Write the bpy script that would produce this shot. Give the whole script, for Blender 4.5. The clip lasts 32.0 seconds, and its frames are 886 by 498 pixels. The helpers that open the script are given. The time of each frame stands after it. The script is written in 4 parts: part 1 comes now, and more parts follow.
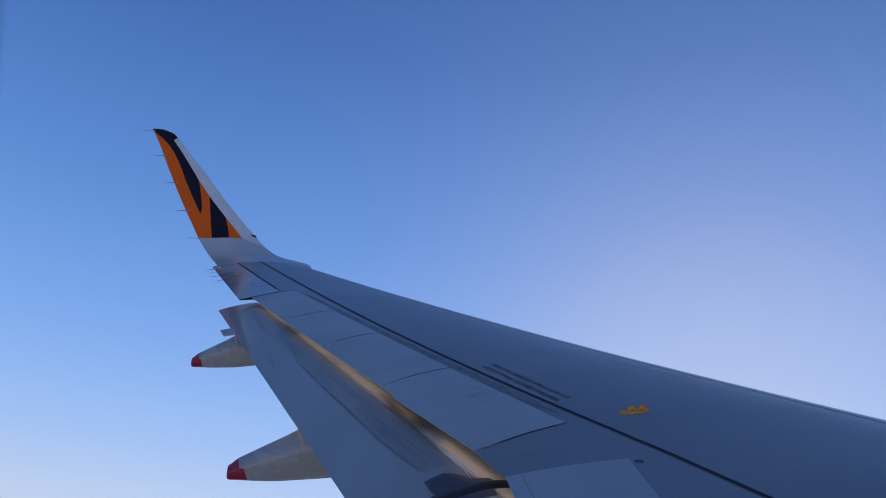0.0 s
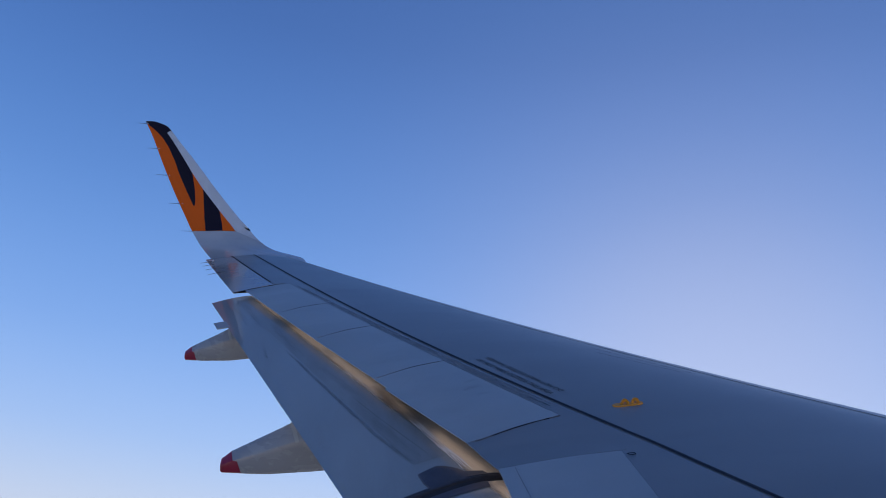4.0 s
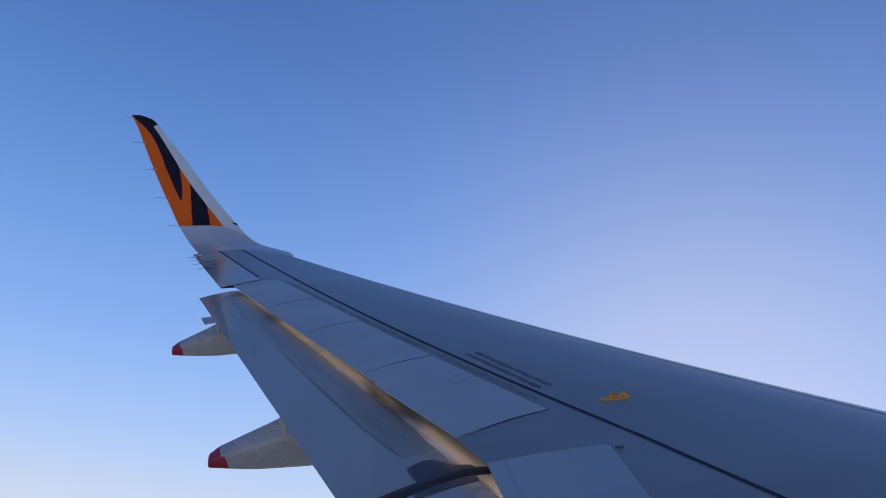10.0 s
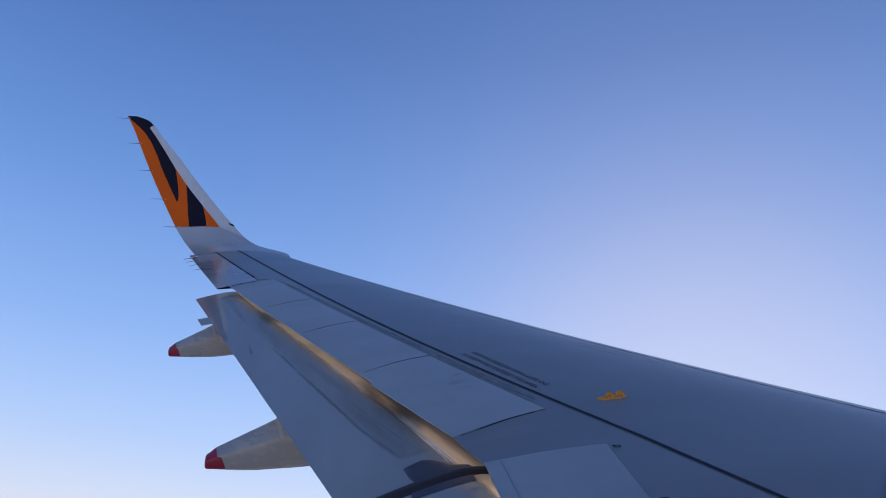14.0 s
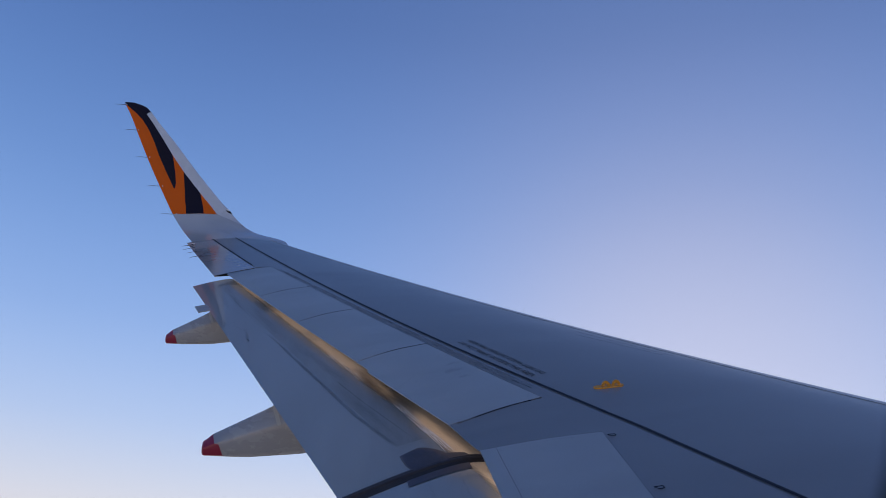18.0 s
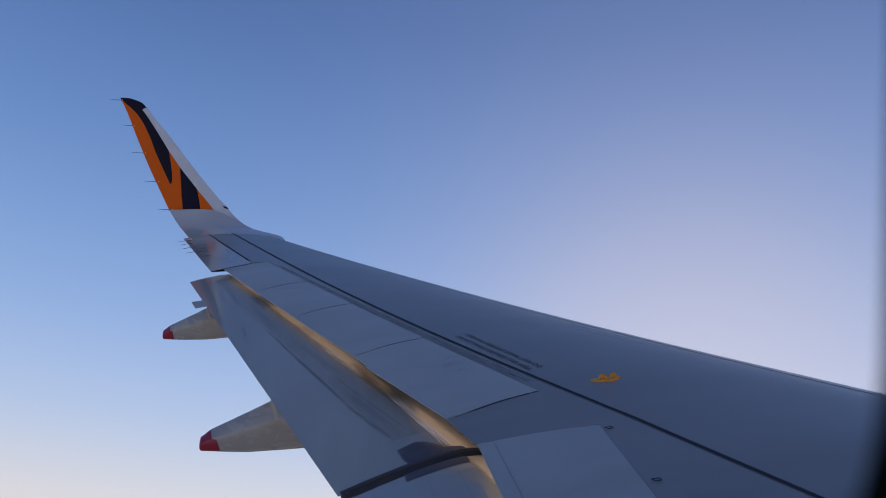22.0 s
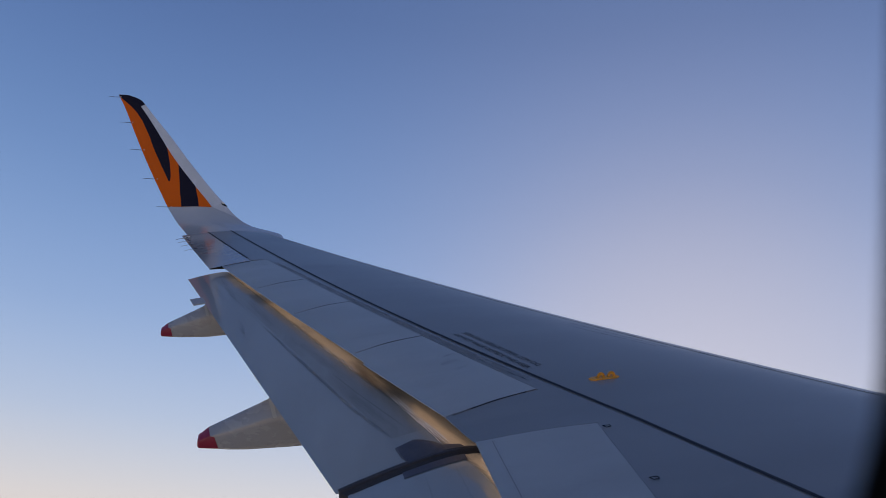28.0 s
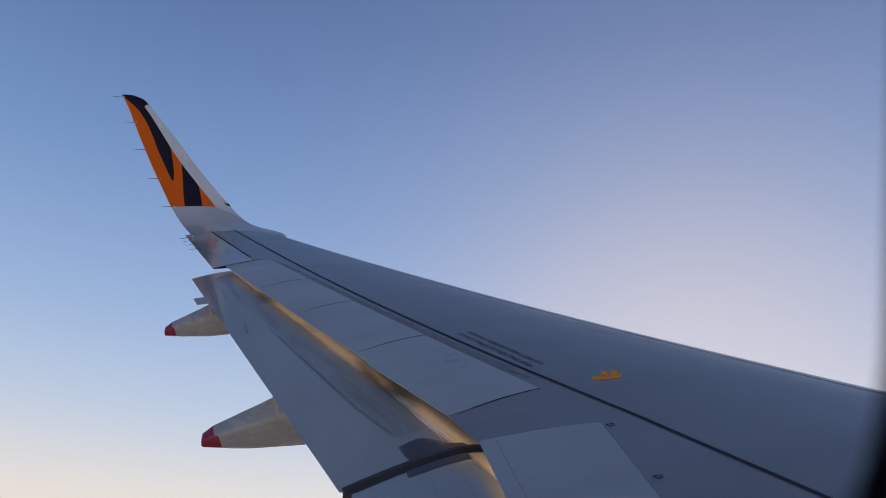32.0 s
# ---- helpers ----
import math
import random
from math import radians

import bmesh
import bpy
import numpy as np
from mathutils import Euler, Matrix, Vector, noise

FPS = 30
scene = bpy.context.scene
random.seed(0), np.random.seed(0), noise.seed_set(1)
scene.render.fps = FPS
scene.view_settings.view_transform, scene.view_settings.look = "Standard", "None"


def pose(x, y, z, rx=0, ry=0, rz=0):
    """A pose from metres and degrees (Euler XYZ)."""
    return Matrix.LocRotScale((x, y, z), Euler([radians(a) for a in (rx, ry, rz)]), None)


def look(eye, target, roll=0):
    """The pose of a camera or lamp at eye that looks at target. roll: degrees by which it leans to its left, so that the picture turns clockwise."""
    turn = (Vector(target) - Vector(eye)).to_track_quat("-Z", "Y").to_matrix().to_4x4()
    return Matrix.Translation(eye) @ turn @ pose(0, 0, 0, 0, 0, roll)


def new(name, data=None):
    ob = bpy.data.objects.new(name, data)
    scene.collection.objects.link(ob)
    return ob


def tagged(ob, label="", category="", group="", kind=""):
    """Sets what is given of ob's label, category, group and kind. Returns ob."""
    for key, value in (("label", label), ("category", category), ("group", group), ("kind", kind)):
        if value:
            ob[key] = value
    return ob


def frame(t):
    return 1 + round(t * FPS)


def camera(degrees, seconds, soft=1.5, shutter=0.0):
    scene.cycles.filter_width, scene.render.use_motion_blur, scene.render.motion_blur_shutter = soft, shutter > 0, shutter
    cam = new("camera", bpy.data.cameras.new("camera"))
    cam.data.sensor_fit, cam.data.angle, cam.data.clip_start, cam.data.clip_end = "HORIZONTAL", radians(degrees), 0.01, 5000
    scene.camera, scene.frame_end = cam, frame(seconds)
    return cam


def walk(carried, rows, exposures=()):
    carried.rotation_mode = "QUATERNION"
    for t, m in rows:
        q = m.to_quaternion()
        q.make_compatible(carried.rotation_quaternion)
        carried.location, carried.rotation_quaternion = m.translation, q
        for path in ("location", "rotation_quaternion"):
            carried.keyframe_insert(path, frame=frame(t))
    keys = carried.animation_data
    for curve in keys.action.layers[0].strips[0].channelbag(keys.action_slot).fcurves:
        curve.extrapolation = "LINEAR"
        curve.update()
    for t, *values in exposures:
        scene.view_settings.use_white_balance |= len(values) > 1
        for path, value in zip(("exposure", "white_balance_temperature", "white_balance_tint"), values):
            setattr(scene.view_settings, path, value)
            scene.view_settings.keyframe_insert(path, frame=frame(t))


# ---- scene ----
# Port wing of a narrow-body airliner seen through a cabin window.
# x forward, y outboard from the fuselage centreline, z up from the wing root.

# ---- camera ----
LENS = 61.87
cam = camera(LENS, 32.0, soft=0.65)
cam.data.dof.use_dof = True
cam.data.dof.focus_distance = 7.5
cam.data.dof.aperture_fstop = 3.6

# seconds, eye x y z, yaw, pitch, lean to the left
ROWS = [
    (0, -7.6323, 1.6786, 1.5150, -8.228, 2.380, 1.992),
    (0.5, -7.6313, 1.6802, 1.5155, -8.242, 2.120, 2.068),
    (1, -7.6284, 1.6831, 1.5135, -8.316, 1.924, 2.205),
    (1.5, -7.6275, 1.6861, 1.5116, -8.440, 1.814, 2.004),
    (2, -7.6267, 1.6864, 1.5101, -8.532, 1.832, 2.189),
    (2.5, -7.6270, 1.6857, 1.5097, -8.618, 2.129, 2.201),
    (4.5, -7.6261, 1.6867, 1.5079, -8.675, 1.664, 2.076),
    (5, -7.6254, 1.6879, 1.5065, -8.644, 1.317, 2.135),
    (5.5, -7.6228, 1.6901, 1.5042, -8.680, 1.041, 2.038),
    (6, -7.6214, 1.6935, 1.5042, -8.784, 0.893, 1.986),
    (6.5, -7.6196, 1.6963, 1.5043, -8.867, 0.973, 2.167),
    (7, -7.6190, 1.6971, 1.5046, -9.071, 1.165, 1.976),
    (7.5, -7.6203, 1.6953, 1.5040, -9.226, 1.418, 2.066),
    (8, -7.6215, 1.6937, 1.5038, -9.346, 1.510, 2.152),
    (8.5, -7.6237, 1.6922, 1.5041, -9.451, 1.611, 2.108),
    (9, -7.6239, 1.6916, 1.5038, -9.526, 1.748, 2.031),
    (9.5, -7.6236, 1.6911, 1.5049, -9.585, 1.775, 1.882),
    (10, -7.6247, 1.6912, 1.5041, -9.568, 1.566, 2.043),
    (10.5, -7.6244, 1.6909, 1.5036, -9.538, 1.196, 2.182),
    (11, -7.6235, 1.6924, 1.5027, -9.518, 1.074, 2.160),
    (11.5, -7.6217, 1.6947, 1.5011, -9.432, 0.811, 2.197),
    (12, -7.6211, 1.6946, 1.4986, -9.489, 0.764, 2.201),
    (12.5, -7.6202, 1.6941, 1.4968, -9.498, 0.869, 2.343),
    (13, -7.6209, 1.6935, 1.4961, -9.540, 1.028, 2.164),
    (13.5, -7.6207, 1.6942, 1.4975, -9.616, 1.345, 2.254),
    (14, -7.6224, 1.6917, 1.4979, -9.810, 1.631, 1.884),
    (14.5, -7.6225, 1.6916, 1.4979, -9.828, 1.288, 2.337),
    (15, -7.6217, 1.6922, 1.4971, -9.742, 0.743, 2.115),
    (15.5, -7.6202, 1.6943, 1.4961, -9.609, 0.307, 2.056),
    (17.5, -7.6177, 1.6971, 1.4963, -9.888, 0.451, 2.002),
    (18, -7.6180, 1.6967, 1.4973, -10.013, 0.749, 2.186),
    (18.5, -7.6185, 1.6967, 1.4981, -10.055, 0.840, 2.281),
    (19, -7.6191, 1.6970, 1.4989, -10.065, 0.771, 2.249),
    (19.5, -7.6180, 1.6966, 1.4970, -10.066, 0.693, 2.159),
    (20, -7.6163, 1.6971, 1.4954, -10.066, 0.511, 2.125),
    (20.5, -7.6139, 1.6995, 1.4936, -10.041, 0.226, 2.219),
    (21, -7.6109, 1.7019, 1.4929, -10.032, 0.112, 2.224),
    (21.5, -7.6088, 1.7035, 1.4917, -10.047, 0.245, 2.351),
    (22, -7.6080, 1.7035, 1.4920, -10.204, 0.344, 1.887),
    (22.5, -7.6077, 1.7036, 1.4934, -10.166, 0.353, 1.864),
    (23, -7.6074, 1.7039, 1.4933, -10.177, 0.231, 1.988),
    (23.5, -7.6079, 1.7034, 1.4925, -10.259, 0.268, 1.918),
    (24, -7.6095, 1.7022, 1.4933, -10.354, 0.451, 1.798),
    (24.5, -7.6093, 1.7014, 1.4952, -10.375, 0.575, 1.972),
    (25, -7.6094, 1.7013, 1.4957, -10.397, 0.546, 1.987),
    (25.5, -7.6087, 1.7023, 1.4960, -10.359, 0.429, 1.953),
    (27.5, -7.6076, 1.7036, 1.4925, -10.302, 0.082, 1.944),
    (28, -7.6086, 1.7029, 1.4918, -10.324, 0.200, 2.059),
    (28.5, -7.6097, 1.7012, 1.4919, -10.363, 0.331, 2.055),
    (29, -7.6119, 1.6991, 1.4923, -10.401, 0.529, 2.143),
    (29.5, -7.6134, 1.6969, 1.4920, -10.372, 0.676, 2.182),
    (30, -7.6147, 1.6957, 1.4914, -10.331, 0.770, 2.165),
    (30.5, -7.6143, 1.6946, 1.4902, -10.269, 0.765, 2.071),
    (31, -7.6150, 1.6940, 1.4903, -10.254, 0.585, 2.025),
    (31.5, -7.6137, 1.6964, 1.4901, -10.170, 0.363, 2.227),
    (32, -7.6116, 1.6994, 1.4895, -10.101, 0.141, 1.990),
]


def aim(x, y, z, yaw, pitch, lean):
    a, b = radians(yaw), radians(pitch)
    way = Vector((-math.sin(a) * math.cos(b), math.cos(a) * math.cos(b), math.sin(b)))
    eye = Vector((x, y, z))
    return look(eye, eye + way, lean)


walk(cam, [(r[0], aim(*r[1:])) for r in ROWS],
     exposures=[
         (0, -0.23, 5760, 8.0), (2, -0.23, 5793, 8.0), (5, -0.21, 5843, 8.0), (6, -0.19, 5860, 8.0), (7, -0.13, 5910, 8.3),
         (8, -0.07, 5960, 8.6), (9, -0.03, 6010, 8.9), (10, -0.11, 6060, 9.1), (11, -0.08, 6110, 9.4), (13, -0.04, 6210, 10.0),
         (14, 0.01, 6305, 10.3), (15, -0.19, 6380, 10.7), (18, -0.11, 6680, 11.7), (19, -0.02, 6780, 11.5), (20, -0.23, 6900, 11.5),
         (21, -0.18, 7000, 11.5), (22, -0.14, 7110, 11.5), (23, -0.06, 7127, 11.5), (24, -0.02, 7243, 11.5), (25, -0.23, 7360, 11.5),
         (28, -0.20, 7610, 11.5), (29, -0.11, 7722, 11.5), (30, -0.04, 7900, 11.0), (32, -0.03, 8240, 10.0)])

# ---- world and sun ----
UP = Vector((0.12, 0.391, 1.0)).normalized()      # true up while the aircraft climbs in a bank
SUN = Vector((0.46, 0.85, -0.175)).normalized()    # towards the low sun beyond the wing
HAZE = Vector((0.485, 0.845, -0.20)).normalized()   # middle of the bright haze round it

world = bpy.data.worlds.new("sky")
scene.world = world
world.use_nodes = True


def rgb(r, g, b):
    """Linear colour from 8-bit display values."""
    def lin(c):
        c /= 255
        return c / 12.92 if c <= 0.04045 else ((c + 0.055) / 1.055) ** 2.4
    return (lin(r), lin(g), lin(b), 1.0)


def build_sky():
    nt = world.node_tree
    n, ln = nt.nodes, nt.links
    n.clear()
    out = n.new("ShaderNodeOutputWorld")
    bg = n.new("ShaderNodeBackground")
    co = n.new("ShaderNodeTexCoord")

    def dot_with(v):
        d = n.new("ShaderNodeVectorMath")
        d.operation = "DOT_PRODUCT"
        ln.new(co.outputs["Generated"], d.inputs[0])
        d.inputs[1].default_value = v
        return d.outputs["Value"]

    def ramp(fac, lo, hi, stops):
        m = n.new("ShaderNodeMapRange")
        ln.new(fac, m.inputs["Value"])
        m.inputs["From Min"].default_value = lo
        m.inputs["From Max"].default_value = hi
        r = n.new("ShaderNodeValToRGB")
        ln.new(m.outputs["Result"], r.inputs["Fac"])
        r.color_ramp.interpolation = "B_SPLINE"
        e = r.color_ramp.elements
        while len(e) < len(stops):
            e.new(0.5)
        for i, (p, c) in enumerate(stops):
            e[i].position = (p - lo) / (hi - lo)
            e[i].color = c
        return r.outputs["Color"]

    high = ramp(dot_with(UP), -1.0, 1.0, [
        (-1.0, rgb(90, 94, 108)), (-0.25, rgb(148, 146, 154)), (-0.02, rgb(220, 215, 227)),
        (0.05, rgb(207, 211, 229)), (0.13, rgb(176, 200, 240)), (0.25, rgb(140, 177, 236)),
        (0.42, rgb(102, 145, 212)), (0.62, rgb(74, 109, 176)), (1.0, rgb(52, 75, 126))])
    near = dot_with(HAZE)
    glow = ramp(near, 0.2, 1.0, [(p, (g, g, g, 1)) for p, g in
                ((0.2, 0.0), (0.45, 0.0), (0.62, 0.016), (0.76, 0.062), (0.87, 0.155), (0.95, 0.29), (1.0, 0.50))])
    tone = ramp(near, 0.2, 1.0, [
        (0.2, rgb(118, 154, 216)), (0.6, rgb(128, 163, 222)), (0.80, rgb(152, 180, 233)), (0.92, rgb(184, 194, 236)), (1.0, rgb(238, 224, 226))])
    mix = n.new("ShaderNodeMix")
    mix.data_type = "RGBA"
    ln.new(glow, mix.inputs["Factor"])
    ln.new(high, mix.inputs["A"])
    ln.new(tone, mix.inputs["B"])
    # a share of physical sky, turned with the bank of the aircraft
    mp = n.new("ShaderNodeMapping")
    mp.vector_type = "POINT"
    mp.inputs["Rotation"].default_value = UP.rotation_difference(Vector((0, 0, 1))).to_euler()
    ln.new(co.outputs["Generated"], mp.inputs["Vector"])
    sk = n.new("ShaderNodeTexSky")
    sk.sky_type = "NISHITA"
    sk.sun_disc = False
    flat = UP.rotation_difference(Vector((0, 0, 1))) @ SUN
    sk.sun_elevation = math.asin(flat.z)
    sk.sun_rotation = math.atan2(flat.x, flat.y)
    sk.altitude = 3000
    ln.new(mp.outputs["Vector"], sk.inputs["Vector"])
    both = n.new("ShaderNodeMix")
    both.data_type = "RGBA"
    both.blend_type = "ADD"
    both.inputs["Factor"].default_value = 0.015
    ln.new(mix.outputs["Result"], both.inputs["A"])
    ln.new(sk.outputs["Color"], both.inputs["B"])
    ln.new(both.outputs["Result"], bg.inputs["Color"])
    bg.inputs["Strength"].default_value = 1.0
    ln.new(bg.outputs["Background"], out.inputs["Surface"])


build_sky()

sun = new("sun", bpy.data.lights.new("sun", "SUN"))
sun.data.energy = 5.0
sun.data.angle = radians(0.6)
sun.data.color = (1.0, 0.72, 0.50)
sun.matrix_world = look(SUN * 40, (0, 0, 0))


# ---- materials ----
def paint(name, color, rough=0.35, metal=0.0, coat=0.0, vary=0.12, grain=6.0, streak=(1, 1, 1), bump=0.0, dirt=0.0, sheen=0.12, spread=0.1, wave=0.0):
    """Painted or bare metal: broad tone shifts, finer streaks along the airflow, faint waviness, optional grime."""
    m = bpy.data.materials.new(name)
    m.use_nodes = True
    n, ln = m.node_tree.nodes, m.node_tree.links
    b = n["Principled BSDF"]
    co = n.new("ShaderNodeTexCoord")
    mp = n.new("ShaderNodeMapping")
    mp.inputs["Scale"].default_value = streak
    ln.new(co.outputs["Object"], mp.inputs["Vector"])
    big = n.new("ShaderNodeTexNoise")
    big.inputs["Scale"].default_value = 0.7
    big.inputs["Detail"].default_value = 3
    ln.new(mp.outputs["Vector"], big.inputs["Vector"])
    fine = n.new("ShaderNodeTexNoise")
    fine.inputs["Scale"].default_value = grain
    fine.inputs["Detail"].default_value = 6
    fine.inputs["Roughness"].default_value = 0.65
    ln.new(mp.outputs["Vector"], fine.inputs["Vector"])
    add = n.new("ShaderNodeMath")
    add.operation = "MULTIPLY_ADD"
    ln.new(fine.outputs["Fac"], add.inputs[0])
    add.inputs[1].default_value = 0.6
    ln.new(big.outputs["Fac"], add.inputs[2])
    rg = n.new("ShaderNodeMapRange")
    ln.new(add.outputs["Value"], rg.inputs["Value"])
    rg.inputs["From Min"].default_value = 0.45
    rg.inputs["From Max"].default_value = 1.15
    rg.inputs["To Min"].default_value = 1 - vary
    rg.inputs["To Max"].default_value = 1 + vary
    mul = n.new("ShaderNodeVectorMath")
    mul.operation = "SCALE"
    mul.inputs[0].default_value = color[:3]
    ln.new(rg.outputs["Result"], mul.inputs["Scale"])
    last = mul.outputs["Vector"]
    if dirt:
        sp = n.new("ShaderNodeTexNoise")
        sp.inputs["Scale"].default_value = 2.3
        sp.inputs["Detail"].default_value = 8
        sp.inputs["Roughness"].default_value = 0.72
        ln.new(mp.outputs["Vector"], sp.inputs["Vector"])
        cut = n.new("ShaderNodeMapRange")
        ln.new(sp.outputs["Fac"], cut.inputs["Value"])
        cut.inputs["From Min"].default_value = 0.52
        cut.inputs["From Max"].default_value = 0.72
        cut.inputs["To Max"].default_value = dirt
        mx = n.new("ShaderNodeMix")
        mx.data_type = "RGBA"
        ln.new(cut.outputs["Result"], mx.inputs["Factor"])
        ln.new(last, mx.inputs["A"])
        mx.inputs["B"].default_value = (0.10, 0.09, 0.08, 1)
        last = mx.outputs["Result"]
    ln.new(last, b.inputs["Base Color"])
    ro = n.new("ShaderNodeMapRange")
    ln.new(fine.outputs["Fac"], ro.inputs["Value"])
    ro.inputs["To Min"].default_value = max(0.03, rough - spread * 0.8)
    ro.inputs["To Max"].default_value = rough + spread
    ln.new(ro.outputs["Result"], b.inputs["Roughness"])
    b.inputs["Metallic"].default_value = metal
    b.inputs["Coat Weight"].default_value = coat
    b.inputs["Coat Roughness"].default_value = sheen
    if wave:
        # polish worn unevenly, and a skin that is not quite flat
        worn = n.new("ShaderNodeMapRange")
        ln.new(big.outputs["Fac"], worn.inputs["Value"])
        worn.inputs["From Min"].default_value = 0.35
        worn.inputs["From Max"].default_value = 0.65
        worn.inputs["To Min"].default_value = coat * 0.65
        worn.inputs["To Max"].default_value = coat
        ln.new(worn.outputs["Result"], b.inputs["Coat Weight"])
        ripple = n.new("ShaderNodeTexNoise")
        ripple.inputs["Scale"].default_value = 3.5
        ripple.inputs["Detail"].default_value = 2
        ln.new(mp.outputs["Vector"], ripple.inputs["Vector"])
        dent = n.new("ShaderNodeBump")
        dent.inputs["Strength"].default_value = wave
        dent.inputs["Distance"].default_value = 0.02
        ln.new(ripple.outputs["Fac"], dent.inputs["Height"])
        ln.new(dent.outputs["Normal"], b.inputs["Coat Normal"])
    if bump:
        bp = n.new("ShaderNodeBump")
        bp.inputs["Strength"].default_value = bump
        bp.inputs["Distance"].default_value = 0.01
        ln.new(add.outputs["Value"], bp.inputs["Height"])
        ln.new(bp.outputs["Normal"], b.inputs["Normal"])
    return m


FLOW = (0.5, 1.6, 1.0)
SPAN = (2.4, 0.5, 1.0)
SKIN = paint("wing_grey_paint", (0.178, 0.194, 0.207), 0.34, 0.0, 0.22, 0.24, 3.0, FLOW, 0.02, 0.05)
SLAT = paint("slat_grey_paint", (0.255, 0.268, 0.285), 0.42, 0.0, 0.3, 0.12, 8.0, FLOW, 0.02, 0.1)
PALE = paint("spoiler_pale_grey", (0.305, 0.332, 0.346), 0.38, 0.0, 0.15, 0.24, 2.4, (0.6, 1.3, 1.0), 0.02, 0.07)
FLAP = paint("flap_grey", (0.252, 0.274, 0.276), 0.40, 0.0, 0.85, 0.20, 2.2, SPAN, 0.0, 0.10, 0.03, 0.04, 0.03)
BAND = paint("flap_cover_grey", (0.220, 0.236, 0.236), 0.44, 0.0, 0.55, 0.26, 3.2, (3.2, 0.4, 1.0), 0.0, 0.25, 0.07, 0.06, 0.06)
GLOSS = paint("glossy_light_grey", (0.28, 0.28, 0.29), 0.20, 0.1, 0.55, 0.12, 3.0, FLOW, 0.0, 0.1, 0.08, 0.05, 0.06)
WHITE = paint("white_gloss_paint", (0.59, 0.59, 0.60), 0.25, 0.0, 0.5, 0.09, 5.0, (1, 1, 0.4), 0.02)
# the tip's white made greyer, with the curved base's shade in the colour
TIP_SHADED = paint("tip_white_shaded", (0.43, 0.435, 0.445), 0.2, 0.0, 0.7, 0.10, 5.0, (1, 1, 1), 0.01, 0.08, 0.05)
ORANGE = paint("orange_livery", (0.72, 0.116, 0.006), 0.5, 0.0, 0.0, 0.06, 9.0)
NAVY = paint("dark_navy_livery", (0.012, 0.009, 0.020), 0.5, 0.0, 0.0, 0.1, 9.0)
LINE = paint("dark_line_paint", (0.020, 0.022, 0.032), 0.5, 0.0, 0.0, 0.3, 20.0)
INK = paint("worn_black_stencil", (0.075, 0.078, 0.09), 0.6, 0.0, 0.0, 0.4, 40.0)
SEAM = paint("seam_sealant", (0.060, 0.062, 0.075), 0.6, 0.0, 0.0, 0.4, 15.0)
DIM = paint("faint_joint_grey", (0.17, 0.17, 0.18), 0.5, 0.0, 0.0, 0.25, 15.0)
PLATE = paint("scuffed_dark_plate", (0.060, 0.064, 0.088), 0.45, 0.1, 0.0, 0.55, 16.0, (1.5, 1.0, 1.0), 0.12, 0.35)
LIP = paint("dark_seal_lip", (0.032, 0.034, 0.046), 0.5, 0.0, 0.0, 0.6, 14.0, (1.5, 1.0, 1.0), 0.12, 0.25)
# near-white diffuse colour carries the sun's glint on chafed metal
CHAFED = paint("chafed_metal_glint", (0.90, 0.87, 0.82), 0.40, 0.15, 0.0, 0.25, 30.0, (3, 0.4, 1))
COLLAR = paint("pale_fairing_grey", (0.35, 0.347, 0.34), 0.35, 0.0, 0.1, 0.15, 9.0)
RED = paint("red_tail_cap", (0.25, 0.006, 0.034), 0.32, 0.0, 0.2, 0.12, 12.0)
FAIR = paint("fairing_grey", (0.31, 0.315, 0.322), 0.26, 0.05, 0.35, 0.08, 4.0, (0.8, 1.0, 1.6), 0.01, 0.0)
YELLOW = paint("yellow_fitting_paint", (0.66, 0.27, 0.015), 0.4, 0.0, 0.1, 0.1, 30.0)
STEEL = paint("dull_steel", (0.30, 0.30, 0.31), 0.4, 0.8, 0.0, 0.1, 20.0)
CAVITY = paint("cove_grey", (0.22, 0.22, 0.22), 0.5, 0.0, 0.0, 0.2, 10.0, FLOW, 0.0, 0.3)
# lining colour set dark, holding the shade of the unlit cabin
LINING = paint("shade_dark_lining", (0.08, 0.08, 0.085), 0.6, 0.0, 0.0, 0.06, 14.0, (1, 1, 1), 0.05)
HULL = paint("fuselage_white_paint", (0.72, 0.72, 0.73), 0.3, 0.0, 0.4, 0.05, 4.0, (1, 1, 1), 0.02)
CARPET = paint("cabin_carpet", (0.05, 0.055, 0.07), 0.9, 0.0, 0.0, 0.3, 60.0, (1, 1, 1), 0.2)
RUBBER = paint("black_rubber_seal", (0.015, 0.015, 0.016), 0.85, 0.0, 0.0, 0.2, 25.0)
SEAL = paint("worn_flap_seal", (0.020, 0.019, 0.024), 0.55, 0.0, 0.0, 0.5, 12.0, (1, 1, 1), 0.1, 0.15)

for m in (RUBBER, LINE, SEAM, DIM, INK, NAVY, ORANGE):
    m.node_tree.nodes["Principled BSDF"].inputs["Specular IOR Level"].default_value = 0.12


